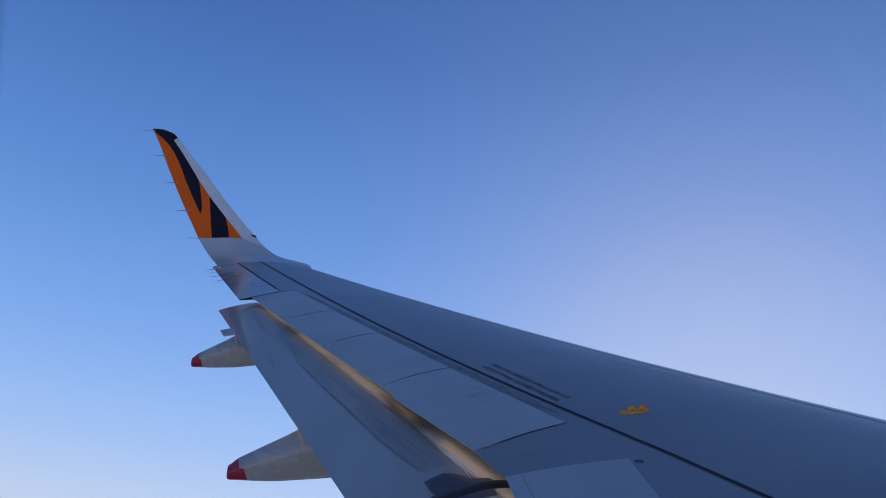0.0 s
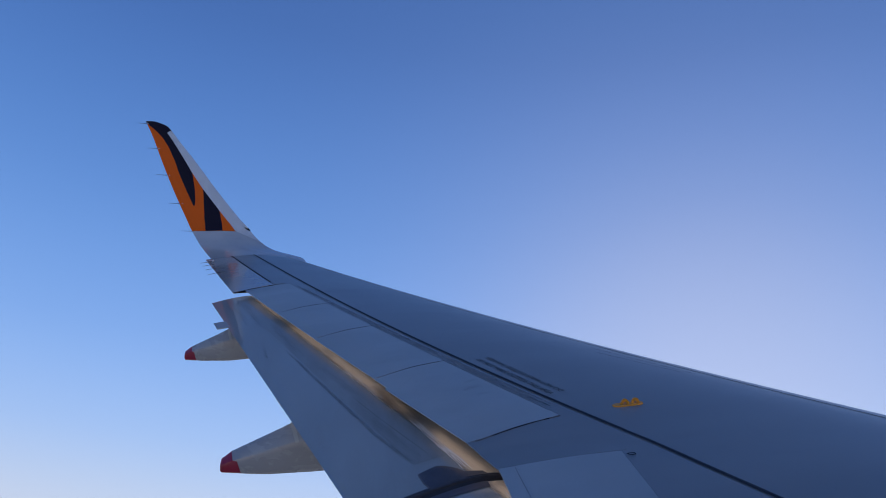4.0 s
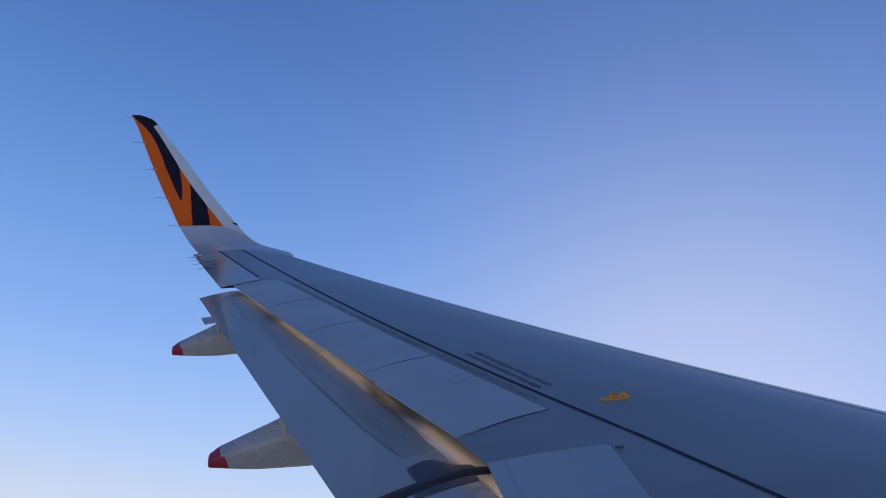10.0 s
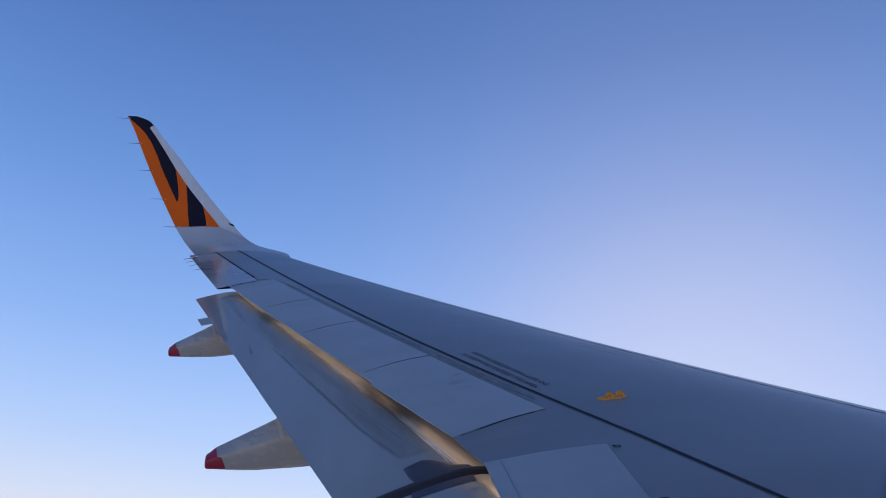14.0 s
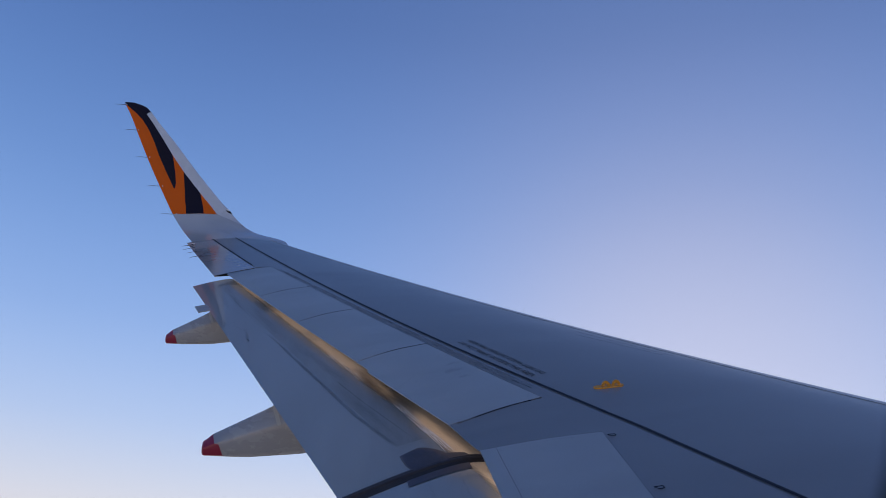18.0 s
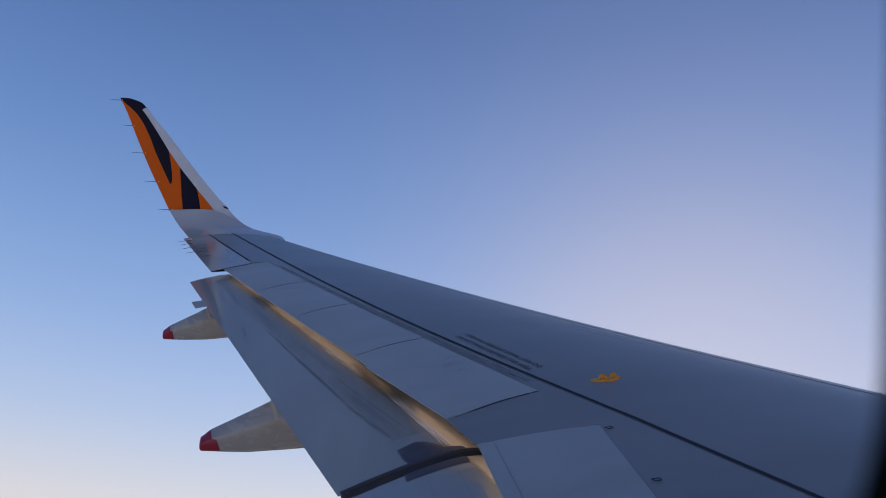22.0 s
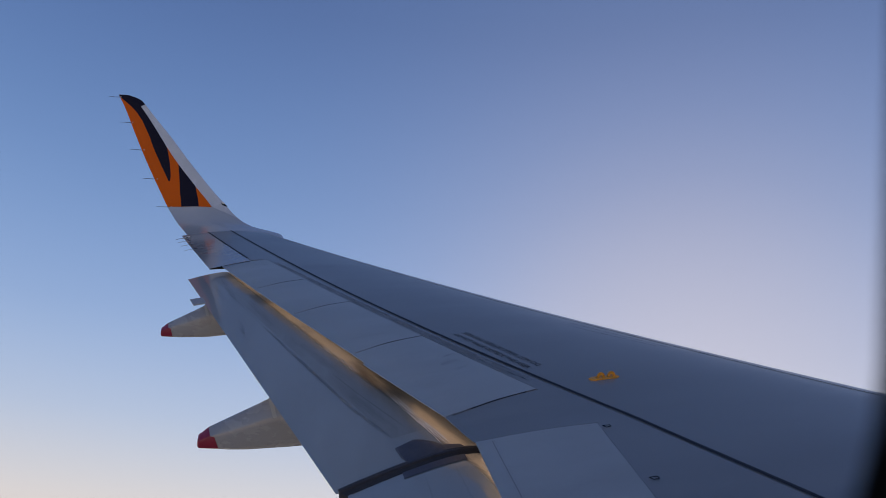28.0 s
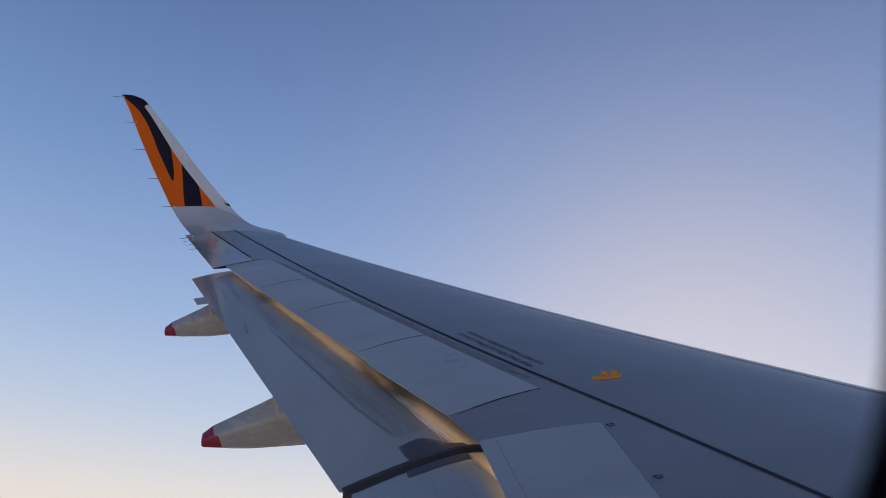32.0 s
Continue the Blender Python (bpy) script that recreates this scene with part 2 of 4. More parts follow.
def brushed_nose():
    """Bare metal rubbed along the span, with fine specks; sunlight sits in the tan, shadow in the brown patches."""
    m = bpy.data.materials.new("sunlit_nose_metal")
    m.use_nodes = True
    n, ln = m.node_tree.nodes, m.node_tree.links
    b = n["Principled BSDF"]
    co = n.new("ShaderNodeTexCoord")

    def noise(turn, scale, size, detail):
        mp = n.new("ShaderNodeMapping")
        mp.vector_type = "TEXTURE"
        mp.inputs["Rotation"].default_value = (0, 0, radians(turn))
        mp.inputs["Scale"].default_value = scale
        ln.new(co.outputs["Object"], mp.inputs["Vector"])
        t = n.new("ShaderNodeTexNoise")
        t.inputs["Scale"].default_value = size
        t.inputs["Detail"].default_value = detail
        t.inputs["Roughness"].default_value = 0.6
        ln.new(mp.outputs["Vector"], t.inputs["Vector"])
        return t.outputs["Fac"]

    def stretch(fac, lo, hi, a=0.0, b=1.0):
        r = n.new("ShaderNodeMapRange")
        ln.new(fac, r.inputs["Value"])
        r.inputs["From Min"].default_value = lo
        r.inputs["From Max"].default_value = hi
        r.inputs["To Min"].default_value = a
        r.inputs["To Max"].default_value = b
        return r.outputs["Result"]

    def blend(fac, a, c):
        x = n.new("ShaderNodeMix")
        x.data_type = "RGBA"
        ln.new(fac, x.inputs["Factor"])
        for v, key in ((a, "A"), (c, "B")):
            if isinstance(v, tuple):
                x.inputs[key].default_value = v
            else:
                ln.new(v, x.inputs[key])
        return x.outputs["Result"]

    broad = noise(20, (0.30, 1.6, 0.4), 1.0, 3)
    hair = noise(20, (0.012, 0.9, 0.03), 1.0, 2)
    # brown patches paint breaks of shadow into the sunlit nose
    shadow_spots = noise(20, (0.5, 1.0, 0.5), 0.9, 3)
    speck = noise(20, (0.02, 0.03, 0.02), 1.0, 4)
    tone = n.new("ShaderNodeMath")
    tone.operation = "MULTIPLY_ADD"
    ln.new(hair, tone.inputs[0])
    tone.inputs[1].default_value = 0.25
    ln.new(broad, tone.inputs[2])
    metal = blend(stretch(tone.outputs["Value"], 0.45, 0.80), (0.68, 0.58, 0.47, 1), (0.94, 0.86, 0.75, 1))
    dull = blend(stretch(shadow_spots, 0.58, 0.76, 0.0, 0.55), metal, (0.20, 0.16, 0.13, 1))
    ln.new(blend(stretch(speck, 0.62, 0.75, 0.0, 0.45), dull, (0.16, 0.13, 0.10, 1)), b.inputs["Base Color"])
    ln.new(stretch(hair, 0.3, 0.7, 0.30, 0.44), b.inputs["Roughness"])
    ln.new(stretch(shadow_spots, 0.56, 0.74, 0.85, 0.4), b.inputs["Metallic"])
    # rubbed out in long strokes at the rear border, where the coloured-in sunlight fades
    uv = n.new("ShaderNodeSeparateXYZ")
    ln.new(co.outputs["UV"], uv.inputs["Vector"])
    rub = noise(20, (0.010, 0.5, 0.02), 1.0, 3)
    bite = n.new("ShaderNodeMath")
    bite.operation = "MULTIPLY_ADD"
    ln.new(rub, bite.inputs[0])
    bite.inputs[1].default_value = 0.42
    ln.new(stretch(uv.outputs["Y"], 0.66, 1.0, 0.79, -0.21), bite.inputs[2])
    ln.new(stretch(bite.outputs["Value"], 0.10, 0.60), b.inputs["Alpha"])
    return m


def smudge(name, color, size, lo, hi, most, grain=(1, 1, 1), turn=0, ends=2.5, sides=1.2):
    """Broken film of dirt: opaque in blotches, clear between them."""
    m = bpy.data.materials.new(name)
    m.use_nodes = True
    n, ln = m.node_tree.nodes, m.node_tree.links
    b = n["Principled BSDF"]
    b.inputs["Base Color"].default_value = color + (1.0,)
    b.inputs["Roughness"].default_value = 0.7
    b.inputs["Specular IOR Level"].default_value = 0.2
    co = n.new("ShaderNodeTexCoord")
    mp = n.new("ShaderNodeMapping")
    mp.vector_type = "TEXTURE"
    mp.inputs["Rotation"].default_value = (0, 0, radians(turn))
    mp.inputs["Scale"].default_value = grain
    ln.new(co.outputs["Object"], mp.inputs["Vector"])
    t = n.new("ShaderNodeTexNoise")
    t.inputs["Scale"].default_value = size
    t.inputs["Detail"].default_value = 6
    t.inputs["Roughness"].default_value = 0.65
    ln.new(mp.outputs["Vector"], t.inputs["Vector"])
    r = n.new("ShaderNodeMapRange")
    ln.new(t.outputs["Fac"], r.inputs["Value"])
    r.inputs["From Min"].default_value = lo
    r.inputs["From Max"].default_value = hi
    r.inputs["To Max"].default_value = most
    last = r.outputs["Result"]
    # thins out towards the sheet's own borders
    uv = n.new("ShaderNodeSeparateXYZ")
    ln.new(co.outputs["UV"], uv.inputs["Vector"])
    for axis, hard in (("X", ends), ("Y", sides)):
        away = n.new("ShaderNodeMath")
        away.operation = "SUBTRACT"
        away.inputs[0].default_value = 1.0
        ln.new(uv.outputs[axis], away.inputs[1])
        hump = n.new("ShaderNodeMath")
        hump.operation = "MULTIPLY"
        ln.new(uv.outputs[axis], hump.inputs[0])
        ln.new(away.outputs["Value"], hump.inputs[1])
        grow = n.new("ShaderNodeMath")
        grow.operation = "MULTIPLY"
        grow.use_clamp = True
        ln.new(hump.outputs["Value"], grow.inputs[0])
        grow.inputs[1].default_value = 4.0 * hard
        both = n.new("ShaderNodeMath")
        both.operation = "MULTIPLY"
        ln.new(grow.outputs["Value"], both.inputs[0])
        ln.new(last, both.inputs[1])
        last = both.outputs["Value"]
    ln.new(last, b.inputs["Alpha"])
    return m


NOSEM = brushed_nose()
GRIME = smudge("dark_grime_film", (0.045, 0.045, 0.052), 1.0, 0.18, 0.65, 0.30, (0.03, 0.16, 0.05), 20)
HALO = smudge("faint_grime_film", (0.07, 0.07, 0.078), 1.0, 0.25, 0.75, 0.15, (0.06, 0.4, 0.1), 20, 1.0, 1.0)
NOSE_SHADOW = smudge("brown_shadow_film", (0.07, 0.052, 0.042), 1.0, 0.22, 0.62, 0.52, (0.10, 0.45, 0.15), 20, 1.0, 1.5)
FILM = smudge("thin_dirt_film", (0.235, 0.232, 0.235), 1.0, 0.15, 0.75, 0.55, (0.05, 0.35, 0.2), 20, 4.0, 2.0)
SMEAR = smudge("dark_smear", (0.045, 0.045, 0.055), 1.0, 0.2, 0.6, 0.30, (0.05, 0.12, 0.1), 25, 3.0, 1.2)


def glass_material():
    m = bpy.data.materials.new("clear_acrylic")
    m.use_nodes = True
    n, ln = m.node_tree.nodes, m.node_tree.links
    n.clear()
    out = n.new("ShaderNodeOutputMaterial")
    tr = n.new("ShaderNodeBsdfTransparent")
    gl = n.new("ShaderNodeBsdfGlossy")
    gl.inputs["Roughness"].default_value = 0.03
    fr = n.new("ShaderNodeFresnel")
    fr.inputs["IOR"].default_value = 1.15
    mx = n.new("ShaderNodeMixShader")
    ln.new(fr.outputs["Fac"], mx.inputs["Fac"])
    ln.new(tr.outputs["BSDF"], mx.inputs[1])
    ln.new(gl.outputs["BSDF"], mx.inputs[2])
    ln.new(mx.outputs["Shader"], out.inputs["Surface"])
    return m


ACRYLIC = glass_material()


# ---- mesh helpers ----
def part(name, bm, material, parent=None, label="", smooth=True):
    """Links a bmesh as one mesh object under a thing or a part."""
    me = bpy.data.meshes.new(name)
    bmesh.ops.recalc_face_normals(bm, faces=bm.faces)
    bm.to_mesh(me)
    bm.free()
    me.materials.append(material)
    if smooth:
        me.polygons.foreach_set("use_smooth", [True] * len(me.polygons))
        me.set_sharp_from_angle(angle=radians(35))
    ob = new(name, me)
    if parent:
        ob.parent = parent
    if label:
        ob["label"] = label
    return ob


def loft(bm, rings, closed=True, caps=True):
    """Skins a row of equal point rings."""
    vs = [[bm.verts.new(p) for p in r] for r in rings]
    k = len(rings[0])
    for a, b in zip(vs, vs[1:]):
        for i in range(k if closed else k - 1):
            j = (i + 1) % k
            bm.faces.new((a[i], a[j], b[j], b[i]))
    if caps and closed:
        bm.faces.new(vs[0])
        bm.faces.new(vs[-1])
    return vs


def lay_uv(bm, grid):
    """Gives a sheet of rows of vertices its own coordinates, 0 to 1 along the rows' order and across."""
    layer = bm.loops.layers.uv.verify()
    spot = {v: (i / (len(grid) - 1), j / (len(r) - 1)) for i, r in enumerate(grid) for j, v in enumerate(r)}
    for f in bm.faces:
        for c in f.loops:
            c[layer].uv = spot.get(c.vert, (0.5, 0.5))


def table(x, pts):
    """Straight-line look-up in (x, y) pairs."""
    return float(np.interp(x, [p[0] for p in pts], [p[1] for p in pts]))


def rod(bm, a, b, r0, r1, k=6):
    a, b = Vector(a), Vector(b)
    w = (b - a).normalized()
    u = w.orthogonal().normalized()
    v = w.cross(u)
    loft(bm, [[p + (u * math.cos(t) + v * math.sin(t)) * r for t in [2 * math.pi * i / k for i in range(k)]]
              for p, r in ((a, r0), (b, r1))])


# ---- wing shape ----
KINK, ROOT = 6.4, 1.975
DIHEDRAL, FLEX, INCIDENCE = 0.07675, 0.002926, radians(5.7646)
UPPER = [(0, 0), (0.005, 0.010), (0.02, 0.022), (0.05, 0.035), (0.1, 0.046), (0.2, 0.058), (0.35, 0.063),
         (0.5, 0.060), (0.7, 0.046), (0.85, 0.028), (1.0, 0.006), (1.3, -0.036)]
LOWER = [(0, 0), (0.005, -0.010), (0.02, -0.018), (0.06, -0.030), (0.15, -0.042), (0.35, -0.052), (0.5, -0.048),
         (0.7, -0.026), (0.85, -0.008), (1.0, 0.0)]


def le(s):
    return -0.516 * s


def te(s):
    return -7.10 - 0.006 * (s - ROOT) if s < KINK else -7.14 - 0.292 * (s - KINK)


def smooth_table(u, pts):
    """Catmull-Rom look-up, for a fair section curve."""
    i = max(0, min(len(pts) - 2, sum(1 for p in pts if p[0] <= u) - 1))
    x0, y0 = pts[i]
    x1, y1 = pts[i + 1]
    h = x1 - x0
    m0 = (y1 - pts[i - 1][1]) / (x1 - pts[i - 1][0]) if i > 0 else (y1 - y0) / h
    m1 = (pts[i + 2][1] - y0) / (pts[i + 2][0] - x0) if i + 2 < len(pts) else (y1 - y0) / h
    t = (u - x0) / h
    return ((2 * t**3 - 3 * t**2 + 1) * y0 + (t**3 - 2 * t**2 + t) * h * m0
            + (-2 * t**3 + 3 * t**2) * y1 + (t**3 - t**2) * h * m1)


def spine(s):
    r = s - ROOT
    return DIHEDRAL * r + FLEX * r * r


def surf(s, x, curve=None):
    """Height of the upper (or lower) skin over the plan point (x, s)."""
    c = le(s) - te(s)
    u = (le(s) - x) / c
    hollow = 0.014 * math.exp(-((s - 8.8) / 2.4) ** 2) * max(0.0, 1 - u / 0.28)    # slight sag of the front edge
    return (spine(s) - hollow + c * smooth_table(max(u, 0.0), curve or UPPER)
            + INCIDENCE * (1 - (s - ROOT) / 14.4) * (0.25 - u) * c)


def on_wing(x, s, lift=0.0):
    return Vector((x, s, surf(s, x) + lift))


def patch(corners, lift=0.003, thick=0.0, n=8, m=6, curve=None, crown=(0.0, 0.0)):
    """A sheet on the wing over a plan quad: corners (x, s) as fore-in, fore-out, aft-out, aft-in."""
    a, b, c, d = [Vector(p) for p in corners]
    bm = bmesh.new()
    top = []
    for i in range(n + 1):
        p, q = a.lerp(b, i / n), d.lerp(c, i / n)
        row = []
        for j in range(m + 1):
            w = p.lerp(q, j / m)
            row.append((w.x, w.y, surf(w.y, w.x, curve) + lift + (crown[0] + (crown[1] - crown[0]) * min(1, 4 * i / n)) * 16 * (j / m) ** 2 * (1 - j / m) ** 2))
        top.append(row)
    vt = [[bm.verts.new(p) for p in r] for r in top]
    for i in range(n):
        for j in range(m):
            bm.faces.new((vt[i][j], vt[i][j + 1], vt[i + 1][j + 1], vt[i + 1][j]))
    lay_uv(bm, vt)
    if thick:
        vb = [[bm.verts.new((p[0], p[1], p[2] - thick * (1 - 0.88 * j / m))) for j, p in enumerate(r)] for r in top]
        for i in range(n):
            for j in range(m):
                bm.faces.new((vb[i][j], vb[i + 1][j], vb[i + 1][j + 1], vb[i][j + 1]))
        for i in range(n):
            for j in (0, m):
                bm.faces.new((vt[i][j], vt[i + 1][j], vb[i + 1][j], vb[i][j]))
        for j in range(m):
            for i in (0, n):
                bm.faces.new((vt[i][j], vt[i][j + 1], vb[i][j + 1], vb[i][j]))
    return bm


def ribbon(points, width, lift=0.003, n=10):
    """A painted band along plan points (x, s), as wide as given along x."""
    bm = bmesh.new()
    rows = []
    for (x0, s0), (x1, s1) in zip(points, points[1:]):
        for i in range(n):
            t = i / n
            rows.append((x0 + (x1 - x0) * t, s0 + (s1 - s0) * t))
    rows.append(points[-1])
    vs = [(bm.verts.new(on_wing(x + width / 2, s, lift)), bm.verts.new(on_wing(x - width / 2, s, lift))) for x, s in rows]
    for a, b in zip(vs, vs[1:]):
        bm.faces.new((a[0], a[1], b[1], b[0]))
    lay_uv(bm, vs)
    return bm


wing = tagged(new("airliner_wing"), "grey port airliner wing with deployed flaps and upturned striped tip", "wing")


def hinge(s):
    """Rear edge of the fixed upper skin."""
    if s < 6.124:
        return -5.775 - 0.085 * (6.124 - s)
    if s < 6.81:
        return -5.775 - 0.255 * (s - 6.124)
    if s < 12.93:
        return -5.95 - 0.370 * (s - 6.81)
    return -9.42 + 0.343 * (15.83 - s)


def slat_line(s):
    return le(s) - (0.112 + 0.003 * min(s - 4, 9)) * (le(s) - te(s))


def darken_underside(ob):
    """Darker grey on the faces that look down, put there to dim the slot."""
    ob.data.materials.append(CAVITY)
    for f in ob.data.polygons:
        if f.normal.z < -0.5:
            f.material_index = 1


def wing_box():
    bm = bmesh.new()
    rings = []
    spots = sorted([1.0, 1.975, 6.1235, 6.1245, 12.92, 12.94, 15.83] + [2.2 + 0.2 * i for i in range(68)])
    for s in spots:
        c = le(s) - te(s)
        x0, x1 = slat_line(s) - 0.006, hinge(s)
        ring = [(x0 + (x1 - x0) * i / 30, s, surf(s, x0 + (x1 - x0) * i / 30)) for i in range(31)]
        back = min((le(s) - x1) / c - 0.02, 0.62)
        for i in range(9):
            u = back + (0.05 - back) * i / 8
            ring.append((le(s) - u * c, s, surf(s, le(s) - u * c, LOWER)))
        u = 0.05
        ring.append((le(s) - u * c, s, surf(s, le(s) - u * c, UPPER) - 0.03 * c))
        rings.append(ring)
    loft(bm, rings)
    return bm


part("wing_skin", wing_box(), SKIN, wing)


def slat(s0, s1):
    bm = bmesh.new()
    rings = []
    for k in range(9):
        s = s0 + (s1 - s0) * k / 8
        c = le(s) - te(s)
        us = (le(s) - slat_line(s)) / c
        ring = []
        for i in range(9):
            u = us * (1 - i / 8) ** 1.8
            ring.append((le(s) - u * c, s, surf(s, le(s) - u * c) + 0.002))
        for i in range(1, 6):
            u = 0.07 * (i / 5) ** 1.5
            ring.append((le(s) - u * c, s, surf(s, le(s) - u * c, LOWER)))
        ring.append((le(s) - us * c, s, surf(s, le(s) - us * c) - 0.006))
        rings.append(ring)
    loft(bm, rings)
    return bm


for a, b in ((2.35, 5.2), (5.9, 8.35), (8.36, 10.85), (10.86, 13.35), (13.36, 15.75)):
    part("slat", slat(a, b), SLAT, wing, "grey leading edge slat")

part("slat_seam", ribbon([(slat_line(2.4 + 0.45 * i) + 0.0, 2.4 + 0.45 * i) for i in range(31)], 0.007, 0.005, 3), SEAM, wing, "dark joint behind the slats")

# spoilers, each with its own gap round it
CROWN = 0.010   # camber of the spoiler panels over the flat between hinge and rear edge
LEVEL = 0.45 * CROWN
EDGE = [(6.81, 6.63), (8.42, 8.22), (9.98, 9.77), (11.34, 11.14), (12.86, 12.60)]  # s at the hinge, s at the rear edge


def spo_te(s):
    return -6.63 - 0.359 * (s - 6.63)


for (h0, r0), (h1, r1) in zip(EDGE, EDGE[1:]):
    bm = patch([(hinge(h0) - 0.012, h0 + 0.006), (hinge(h1) - 0.012, h1 - 0.006), (spo_te(r1), r1 - 0.006), (spo_te(r0), r0 + 0.006)],
               0.004, 0.05, 12 if h0 > 7 else 48, 10, None, (CROWN if h0 > 7 else 0.45 * CROWN, CROWN))
    if h0 < 7:
        for v in bm.verts:
            if v.co.y < 7.92 and v.co.x < spo_te(v.co.y) + 0.05:
                v.co.x -= 0.028
                v.co.z -= 0.006
    darken_underside(part("spoiler", bm, PALE, wing, "pale grey spoiler panel lying flush"))
darken_underside(part("spoiler", patch([(hinge(3.0) - 0.006, 3.0), (-5.781, 6.105), (-6.545, 6.178), (-6.62, 3.0)], 0.004, 0.05, 12, 10, None, (LEVEL, LEVEL)), PALE, wing,
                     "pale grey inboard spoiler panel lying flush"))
for k, (h, r) in enumerate(EDGE):
    if k == len(EDGE) - 1:
        continue
    # the seal is worn pale towards the rear edge
    front, back = Vector((hinge(h) - 0.01, h)), Vector((spo_te(r) + 0.03, r))
    for f0, f1, half, stuff in ((0.0, 0.76, 0.0045, RUBBER), (0.76, 1.0, 0.003, SEAM)) if k else ((0.0, 0.12, 0.003, DIM), (0.12, 0.80, 0.0030, SEAM), (0.80, 1.0, 0.003, DIM)):
        bm = bmesh.new()
        rows = []
        for i in range(11):
            f = f0 + (f1 - f0) * i / 10
            p = front.lerp(back, f)
            z = surf(p.y, p.x) + 0.0055 + (CROWN if k else LEVEL) * 16 * (f * (1 - f)) ** 2
            rows.append([(p.x, p.y - half, z), (p.x, p.y + half, z), (p.x, p.y + half, z - 0.03), (p.x, p.y - half, z - 0.03)])
        loft(bm, rows)
        part("seal_strip", bm, stuff, wing, "rubber seal in the spoiler gap")
h, r = EDGE[0]
fore, aft = Vector((hinge(h), h)), Vector((spo_te(r), r))
p, q = aft.lerp(fore, 0.86), aft.lerp(fore, 0.20)
part("seal_strip", patch([(p.x, p.y - 0.0025), (p.x, p.y + 0.002), (q.x, q.y + 0.003), (q.x, q.y - 0.0035)], 0.0065, 0.03, 2, 10, None, (LEVEL, LEVEL)), LINE, wing, "dark rubber seal in the spoiler gap")
part("seal_strip", patch([(-5.80, 6.107), (-5.80, 6.113), (-6.50, 6.182), (-6.50, 6.176)], 0.0030, 0.03, 2, 10, None, (LEVEL, LEVEL)), DIM, wing, "black rubber seal in the spoiler gap")
part("seal_strip", patch([(hinge(6.9) + 0.02, 6.80), (hinge(12.8) + 0.02, 12.88), (hinge(12.8) - 0.05, 12.88), (hinge(6.9) - 0.05, 6.80)], -0.004, 0.02, 30, 2),
     DIM, wing, "grey sealant along the spoiler hinges")
part("seal_strip", patch([(hinge(3.0) + 0.03, 3.0), (-5.75, 6.10), (-5.84, 6.10), (hinge(3.0) - 0.06, 3.0)], -0.004, 0.02, 16, 2), SEAM, wing, "grey sealant along the hinge")
part("shroud_panel", patch([(hinge(1.95), 1.95), (hinge(2.99), 2.99), (-6.62, 2.99), (-6.62, 1.95)], 0.0, 0.05, 4, 8), SKIN, wing)
for f in (0.06, 0.22):
    bm = bmesh.new()
    h, r = EDGE[0]
    p = Vector((spo_te(r), r)).lerp(Vector((hinge(h), h)), f)
    rod(bm, on_wing(p.x - 0.012, p.y, 0.006), on_wing(p.x + 0.012, p.y + 0.004, 0.006), 0.004, 0.004)
    part("clip", bm, STEEL, wing, "small bright metal clip on the spoiler joint")
part("dirt_strip", patch([(hinge(6.95) + 0.10, 6.97), (hinge(12.7) + 0.055, 12.72), (hinge(12.7) + 0.008, 12.70), (hinge(6.95) + 0.008, 6.93)], 0.0035, 0.0, 60, 3),
     FILM, wing, "greyed sealant strip ahead of the spoilers")
rnd = random.Random(9)
for k in range(11):
    a = 7.0 + 5.2 * rnd.random() ** 1.6
    b, long = hinge(a) + 0.03 + 0.045 * rnd.random(), 0.05 + 0.07 * rnd.random()
    part("dirt_fleck", ribbon([(b, a), (b - 0.37 * long, a + long)], 0.012 + 0.014 * rnd.random(), 0.0042, 4), SMEAR, wing, "small dark smear on the sealant strip")
for h, f0, f1, wide in ((7.66, 0.12, 0.50, 0.05), (7.50, 0.18, 0.42, 0.035), (7.80, 0.05, 0.30, 0.03)):
    p, q = [Vector((hinge(h), h)).lerp(Vector((spo_te(h - 0.24), h - 0.24)), f) for f in (f0, f1)]
    part("dirt_strip", patch([(p.x, p.y - wide), (p.x, p.y + wide), (q.x, q.y + wide), (q.x, q.y - wide)], 0.0065, 0.0, 4, 10, None, (CROWN, CROWN)),
         HALO, wing, "faint dark smear on the spoiler")
part("panel_seam", ribbon([(-6.45, 6.14), (-6.49, 4.6)], 0.0030, 0.0085), DIM, wing)
part("shroud_panel", patch([(hinge(6.114) + 0.03, 6.114), (hinge(6.80) + 0.03, 6.807), (spo_te(6.63) - 0.027, 6.645), (-6.55, 6.188)], 0.0008, 0.05, 6, 10, None, (LEVEL, LEVEL)),
     SKIN, wing)
part("shroud_panel", patch([(hinge(12.87) - 0.004, 12.862), (hinge(12.92) - 0.004, 12.925), (-8.82, 12.735), (spo_te(12.61), 12.603)], 0.0, 0.05, 4, 8),
     SKIN, wing)

# aileron with its seam and dischargers
def aileron():
    bm = bmesh.new()
    rings = []
    for k in range(9):
        top = []
        bot = []
        for i in range(9):
            t = i / 8
            s0 = 12.915 - 0.19 * t
            s = s0 + (15.76 - s0) * k / 8
            x0, x1 = hinge(max(s, 12.94)) - 0.012, te(s)
            x = x0 + (x1 - x0) * t
            z = surf(s, x)
            top.append((x, s, z - 0.01 * t * t))
            bot.append((x, s, z - 0.10 * (1 - t) - 0.010 - 0.01 * t * t))
        rings.append(top + bot[::-1])
    loft(bm, rings)
    return bm


